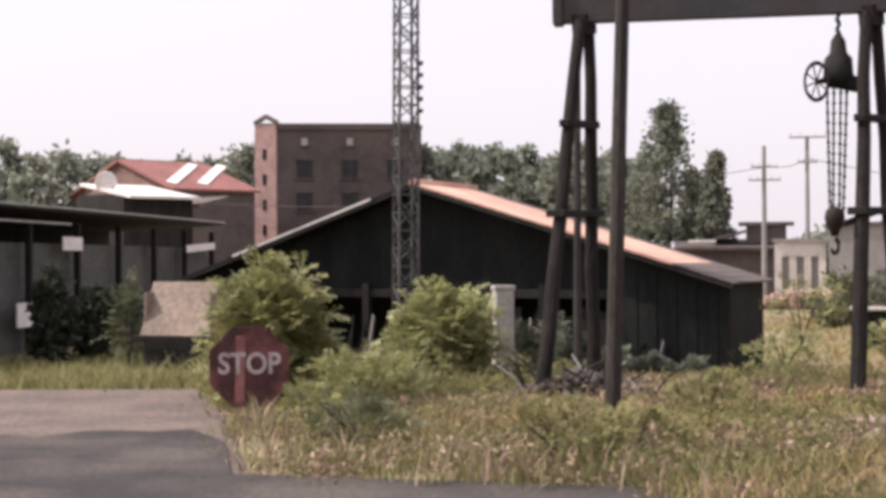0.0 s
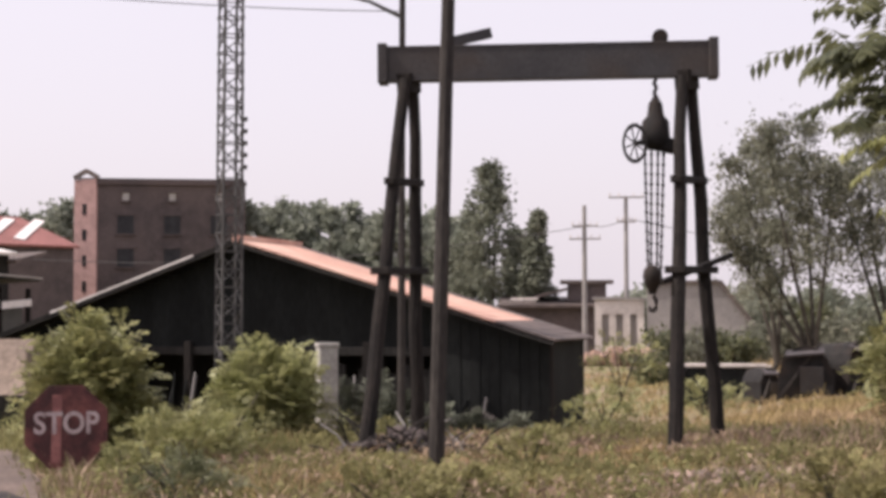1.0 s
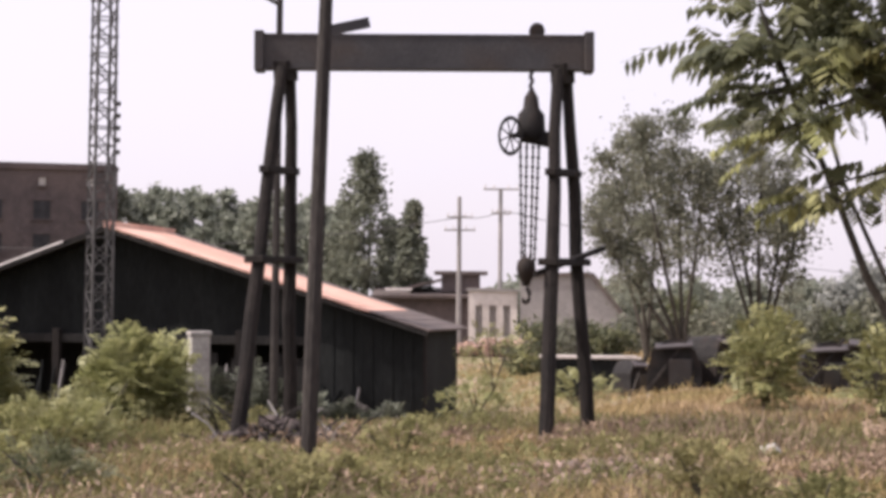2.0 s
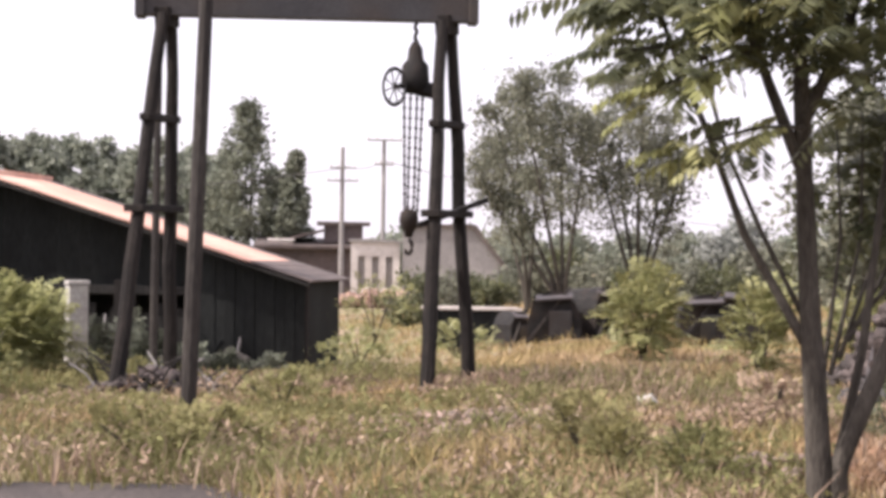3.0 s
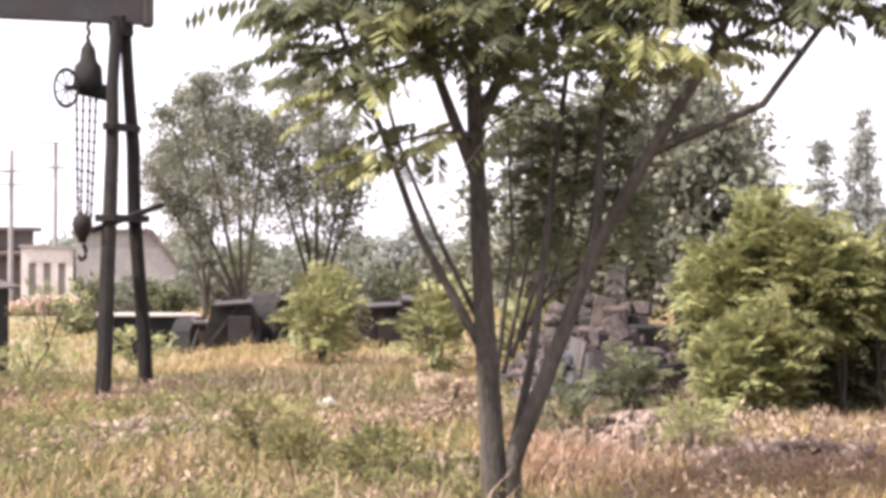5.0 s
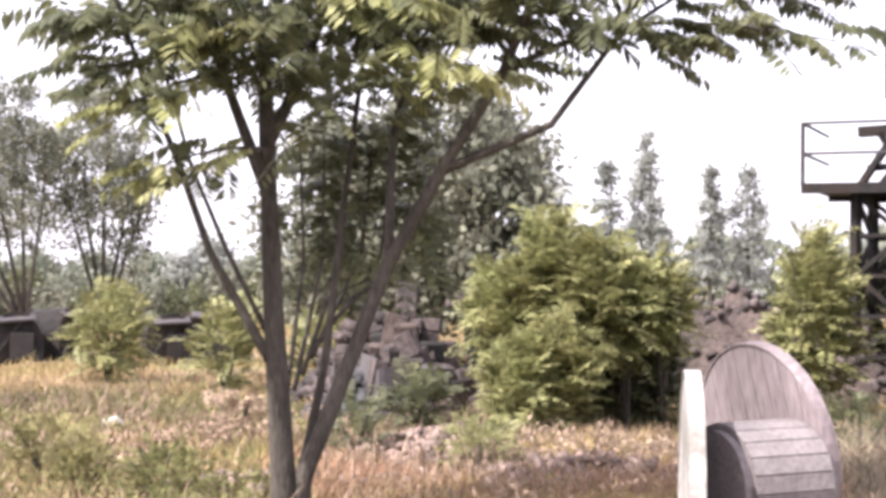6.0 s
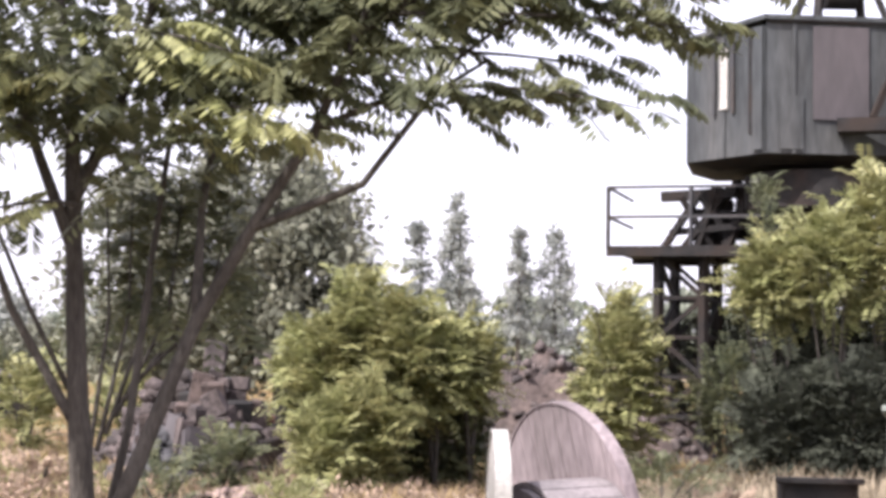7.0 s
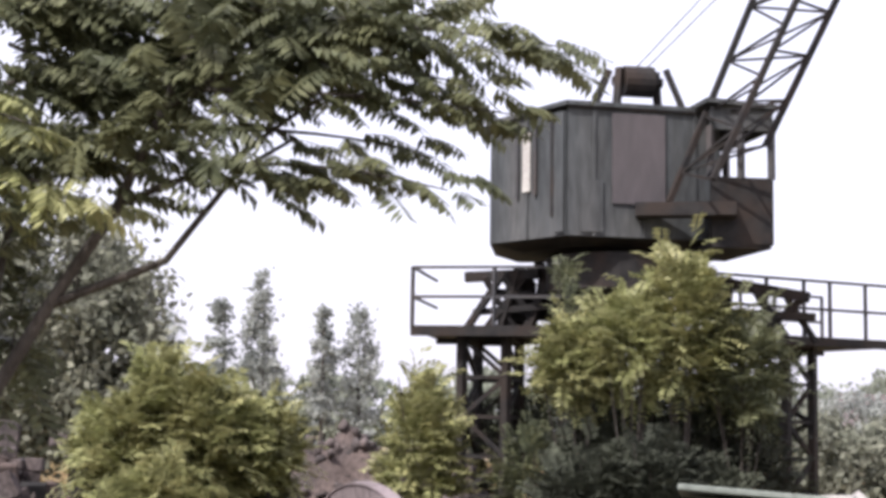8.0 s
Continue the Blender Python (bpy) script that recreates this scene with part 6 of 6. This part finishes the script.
    for k in range(5):
        bm.faces.new((lo[k], lo[(k + 1) % 5], hi[(k + 1) % 5], hi[k]))
    bmesh.ops.recalc_face_normals(bm, faces=bm.faces[:])
    part("cabin_floor", bm, "iron", t)
    # driver's end with open windows
    E0, E1 = P(58.9, 0, 23.6), P(61.1, 0, 23.9)
    E2, E3 = E1 + back * 1.8, E0 + back * 1.8
    for a, b in ((E0, E1), (E1, E2), (E2, E3)):
        wall(a, b, 4.6, 5.62, "driver_panel", "iron")
        wall(a, b, 6.35, 6.7, "driver_panel", "cab")
    for q in (E0, E1, E2, E3, (E0 + E1) / 2):
        part("window_post", beam_between(bmesh.new(), (q.x, q.y, 5.6), (q.x, q.y, 6.4), 0.09), "steel", t)
    part("driver_roof", one_box(Matrix.Translation(((E0 + E2) / 2).to_3d() + Vector((0, 0, 5.0))) @ pose(0, 0, 0, 0, 3, math.degrees(math.atan2(off.y, off.x))), (1.15, 2.0, 0.07)), "cab", t)
    part("driver_floor", one_box(Matrix.Translation(((E0 + E2) / 2) + Vector((0, 0, 4.58 - EYE_H))) @ pose(0, 0, 0, 0, 0, math.degrees(math.atan2(off.y, off.x))), (0.95, 1.85, 0.08)), "iron", t)
    # slewing ring and pedestal
    s = P(55.4, 0, 24.9)
    part("slewing_ring", tube(bmesh.new(), [(s.x, s.y, 3.95), (s.x, s.y, 4.5)], [1.1, 1.1], 28), "iron", t)
    part("pedestal", tube(bmesh.new(), [(s.x, s.y, 3.2), (s.x, s.y, 3.97)], [0.9, 0.85], 20), "iron", t)
    # platform decks on the portal: the east one turned away
    W, Wm, R0, Ea = P(47.95, 0, 24.6), P(56.2, 0, 24.2), P(56.6, 0, 24.4), P(66.0, 0, 28.2)
    decks = []
    for a0, b0 in ((W, Wm), (R0, Ea)):
        d = (b0 - a0).normalized()
        n = Vector((-d.y, d.x, 0))
        decks.append((a0, b0, n, math.degrees(math.atan2(d.y, d.x))))
    ang = decks[0][3]
    for i, (a0, b0, n, an) in enumerate(decks):
        L, mid = (b0 - a0).length, (a0 + b0) / 2 + n * 1.1
        part("platform_deck", one_box(pose(mid.x, mid.y, zp - 0.01 * i, 0, 0, an), (L, 2.4, 0.08)), "iron", t)
        for y in (-1.2, 1.2):
            q = mid + n * y
            part("edge_beam", one_box(pose(q.x, q.y, zp - 0.05, 0, 0, an), (L, 0.1, 0.15)), "iron", t)
        for side in ((0.0,), (0.0, 2.3))[i]:
            posts = (0, 0.37, 0.8) if i == 0 else (0.2, 0.42, 0.56, 0.66, 0.8, 1)
            for u in posts:
                q = a0.lerp(b0, u) + n * side
                part("rail_post", beam_between(bmesh.new(), (q.x, q.y, zp), (q.x, q.y, zp + 0.98), 0.05), "steel", t)
            for z in (0.5, 0.97):
                q0, q1 = a0.lerp(b0, posts[0]) + n * side, a0.lerp(b0, posts[-1]) + n * side
                part("guard_rail", beam_between(bmesh.new(), (q0.x, q0.y, zp + z), (q1.x, q1.y, zp + z), 0.045), "steel", t)
    for z in (0.5, 0.97):
        q1 = W + decks[0][2] * 2.3
        part("guard_rail", beam_between(bmesh.new(), (W.x, W.y, zp + z), (q1.x, q1.y, zp + z), 0.04), "steel", t)
    for b0, r0, b1, r1, w in ((49.9, 3.6, 51.2, 5.6, 0.1), (49.9, 5.6, 52.6, 5.75, 0.16), (50.6, 3.6, 52.4, 6.0, 0.1), (51.8, 3.6, 50.6, 5.6, 0.08), (52.6, 3.6, 51.3, 5.7, 0.1), (51.2, 3.6, 51.9, 6.0, 0.12), (52.2, 3.6, 53.2, 6.2, 0.14), (53.5, 3.6, 52.6, 6.2, 0.12), (50.2, 4.3, 53.4, 4.6, 0.1), (50.9, 5.1, 53.2, 4.9, 0.1),
                              (58.6, 5.6, 62.4, 4.9, 0.16), (59.5, 3.6, 58.5, 6.2, 0.14), (60.6, 3.5, 62.3, 5.0, 0.1), (61.6, 3.4, 60.4, 5.3, 0.1), (59.2, 4.4, 62.6, 4.2, 0.12), (62.6, 3.3, 61.6, 4.9, 0.08)):
        part("machinery_strut", beam_between(bmesh.new(), P(b0, r0, 25.2), P(b1, r1, 25.0), w, w * 1.3), "iron", t)
    for b0, r0, w, h in ((51.9, 4.7, 0.5, 0.75), (53.2, 5.0, 0.6, 0.9), (59.0, 4.9, 0.6, 0.7)):
        q = P(b0, r0, 25.6)
        part("gear_housing", one_box(Matrix.Translation(q) @ pose(0, 0, 0, 0, 6, -b0), (w, 0.5, h), 0.05), "iron", t)
    # portal legs, latticed
    for (a0, b0, n, an), u0, u1 in ((decks[0], 0.22, 0.42), (decks[1], 0.52, 0.62)):
        cs = [a0.lerp(b0, u) + n * y for u in (u0, u1) for y in (0.2, 2.0)]
        for q in cs:
            part("leg_angle", beam_between(bmesh.new(), (q.x, q.y, -0.1), (q.x, q.y, zp - 0.05), 0.13), "iron", t)
        for i, j in ((0, 2), (1, 3), (0, 1), (2, 3)):
            for k in range(5):
                z0, z1 = 0.1 + 0.62 * k, 0.1 + 0.62 * (k + 1)
                a, b = (cs[i], cs[j]) if k % 2 else (cs[j], cs[i])
                part("leg_brace", beam_between(bmesh.new(), (a.x, a.y, z0), (b.x, b.y, z1), 0.07), "iron", t)
                part("leg_brace", beam_between(bmesh.new(), (a.x, a.y, z1), (b.x, b.y, z1), 0.06), "iron", t)
    # winch frame on the roof
    a, b = P(54.95, 0, 24.2), P(57.5, 0, 24.5)
    for q, sx in ((a, 0.2), (b, -0.2)):
        for y in (-0.25, 0.25):
            part("winch_frame", beam_between(bmesh.new(), (q.x, q.y + y, zt), (q.x + sx * 0.7, q.y + y * 0.4 - sx * 0.6, zt + 0.74), 0.11), "iron", t)
    m1, m2 = a.lerp(b, 0.14), a.lerp(b, 0.86)
    part("winch_drum", tube(bmesh.new(), [(m1.x, m1.y, zt + 0.55), m1.lerp(m2, 0.2).to_tuple()[:2] + (zt + 0.55,), m1.lerp(m2, 0.21).to_tuple()[:2] + (zt + 0.55,), m1.lerp(m2, 0.8).to_tuple()[:2] + (zt + 0.55,), m1.lerp(m2, 0.81).to_tuple()[:2] + (zt + 0.55,), (m2.x, m2.y, zt + 0.55)], [0.08, 0.08, 0.25, 0.25, 0.08, 0.08], 16), "iron", t)
    part("winch_base", beam_between(bmesh.new(), (a.x, a.y, zt + 0.1), (b.x, b.y, zt + 0.1), 0.1), "iron", t)
    # lattice jib rising to the east
    j0, j1 = P(57.4, 8.4, 23.4), P(61.2, 17.2, 24.4)
    k0, k1 = P(60.9, 10.4, 23.4), P(64.4, 17.2, 24.4)
    i0, i1 = P(59.0, 9.2, 22.7), P(62.9, 17.2, 23.6)
    chords = ((j0, j1), (k0, k1), (i0, i1))
    for a, b in chords:
        part("jib_chord", beam_between(bmesh.new(), a, b, 0.085), "iron", t)
    for (a, b), (c2, d2) in ((chords[0], chords[2]), (chords[2], chords[1]), (chords[0], chords[1])):
        for k in range(9):
            u0, u1 = k / 9, (k + 1) / 9
            p, q = (a.lerp(b, u0), c2.lerp(d2, u1)) if k % 2 else (c2.lerp(d2, u0), a.lerp(b, u1))
            part("jib_lacing", beam_between(bmesh.new(), p, q, 0.035), "iron", t)
    part("jib_foot", one_box(Matrix.Translation(P(58.0, 8.1, 23.5)) @ pose(0, 0, 0, 0, 0, ang), (1.5, 0.4, 0.2)), "iron", t)
    for b0, r0, b1, r1 in ((56.1, 13.2, 60.2, 17.3), (56.4, 13.1, 60.9, 17.3)):
        part("hoist_rope", tube(bmesh.new(), [P(b0, r0, 24.3), P(b1, r1, 24.6)], [0.012, 0.012], 5), "wire", t)


build_crane()
# Brighter leaves on top, near-black ones below and behind: painted light and shade.
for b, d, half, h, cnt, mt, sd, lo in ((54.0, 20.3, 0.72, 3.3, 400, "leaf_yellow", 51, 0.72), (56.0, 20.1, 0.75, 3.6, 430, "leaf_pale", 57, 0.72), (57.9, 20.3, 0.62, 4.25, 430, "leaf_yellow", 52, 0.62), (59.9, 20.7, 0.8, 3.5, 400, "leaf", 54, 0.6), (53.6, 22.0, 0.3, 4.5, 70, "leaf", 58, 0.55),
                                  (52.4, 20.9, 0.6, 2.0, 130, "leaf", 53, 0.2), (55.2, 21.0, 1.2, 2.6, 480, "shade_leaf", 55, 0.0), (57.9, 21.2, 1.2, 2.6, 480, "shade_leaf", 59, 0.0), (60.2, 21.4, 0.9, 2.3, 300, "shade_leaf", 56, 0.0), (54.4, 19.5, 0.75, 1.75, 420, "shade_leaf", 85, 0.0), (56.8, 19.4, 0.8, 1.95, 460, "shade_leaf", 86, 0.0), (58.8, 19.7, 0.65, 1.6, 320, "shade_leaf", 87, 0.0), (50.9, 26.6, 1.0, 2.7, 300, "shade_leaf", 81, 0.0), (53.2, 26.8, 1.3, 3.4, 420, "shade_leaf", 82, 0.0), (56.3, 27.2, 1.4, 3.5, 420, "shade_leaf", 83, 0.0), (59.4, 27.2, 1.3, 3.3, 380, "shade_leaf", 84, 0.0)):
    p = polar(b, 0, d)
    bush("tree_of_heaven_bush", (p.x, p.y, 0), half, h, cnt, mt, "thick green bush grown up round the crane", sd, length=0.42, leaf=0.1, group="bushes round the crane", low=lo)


def build_trough():
    p = polar(55.45, 0, 11.3)
    t = thing("iron_trough", (p.x, p.y, 0), "dark rusty iron trough standing in pale grass", "trough")
    m = pose(p.x, p.y, 0.13, 0, 0, -50)
    for y in (-0.16, 0.16):
        part("side_plate", one_box(m @ pose(0, y, 0.52, -8 if y < 0 else 8), (0.5, 0.03, 0.42), 0.005), "iron", t)
    for x in (-0.25, 0.25):
        part("end_plate", one_box(m @ pose(x, 0, 0.52), (0.03, 0.36, 0.42), 0.005), "iron", t)
    part("bottom", one_box(m @ pose(0, 0, 0.32), (0.48, 0.3, 0.03)), "iron", t)
    part("lip", one_box(m @ pose(0.0, -0.2, 0.74), (0.6, 0.07, 0.04), 0.005), "iron", t)
    for x in (-0.18, 0.18):
        part("foot", one_box(m @ pose(x, 0, 0.06), (0.06, 0.26, 0.52), 0.005), "iron", t)


build_trough()


def build_east():
    p = polar(60.3, 0, 15)
    t = thing("metal_box", (p.x, p.y, 0), "faded green sheet-metal box with a tilted lid", "box")
    part("lid", one_box(pose(p.x, p.y, 1.17, -6, 4, -60), (1.35, 0.9, 0.06), 0.01), "green_metal", t)
    part("body", one_box(pose(p.x, p.y, 0.55, 0, 0, -60), (1.25, 0.75, 1.12), 0.02), "green_metal", t)
    p = polar(65.5, 0, 75)
    t = thing("east_cottage", (p.x, p.y, -0.2), "small grey house with an old tile roof", "house")
    m = pose(p.x, p.y, -0.2, 0, 0, -62)
    part("wall", one_box(m @ pose(0, 2.5, 1.3), (5, 5, 2.6)), "grey_wall", t)
    part("roof", one_box(m @ pose(0, 1.0, 3.1, 25), (5.6, 3.6, 0.15)), "tile_dark", t)
    part("roof", one_box(m @ pose(0, 4.0, 3.1, -25), (5.6, 3.6, 0.15)), "tile_dark", t)


build_east()
for b, d, half, h, mt, sd in ((62.6, 36, 1.3, 2.0, "willow", 91), (64.6, 38, 1.5, 1.8, "willow", 92), (66.6, 37, 1.4, 2.1, "willow", 93), (63.8, 60, 2.0, 3.2, "haze_leaf", 94), (66.2, 62, 2.2, 3.0, "haze_leaf", 95)):
    p = polar(b, 0, d)
    clump_tree("scrub_bush", (p.x, p.y, 0), h, half, mt, "pale grey-green scrub beyond the crane", sd, "round", 40, 60, 0.26, "scrub beyond the crane", 0.05, 0.02, limbs=2)
rubble_heap("rubble", 63.6, 24.0, (1.3, 0.9), 0.95, 240, 0.26, "concrete", "pale broken concrete lumps beyond the crane", 21)
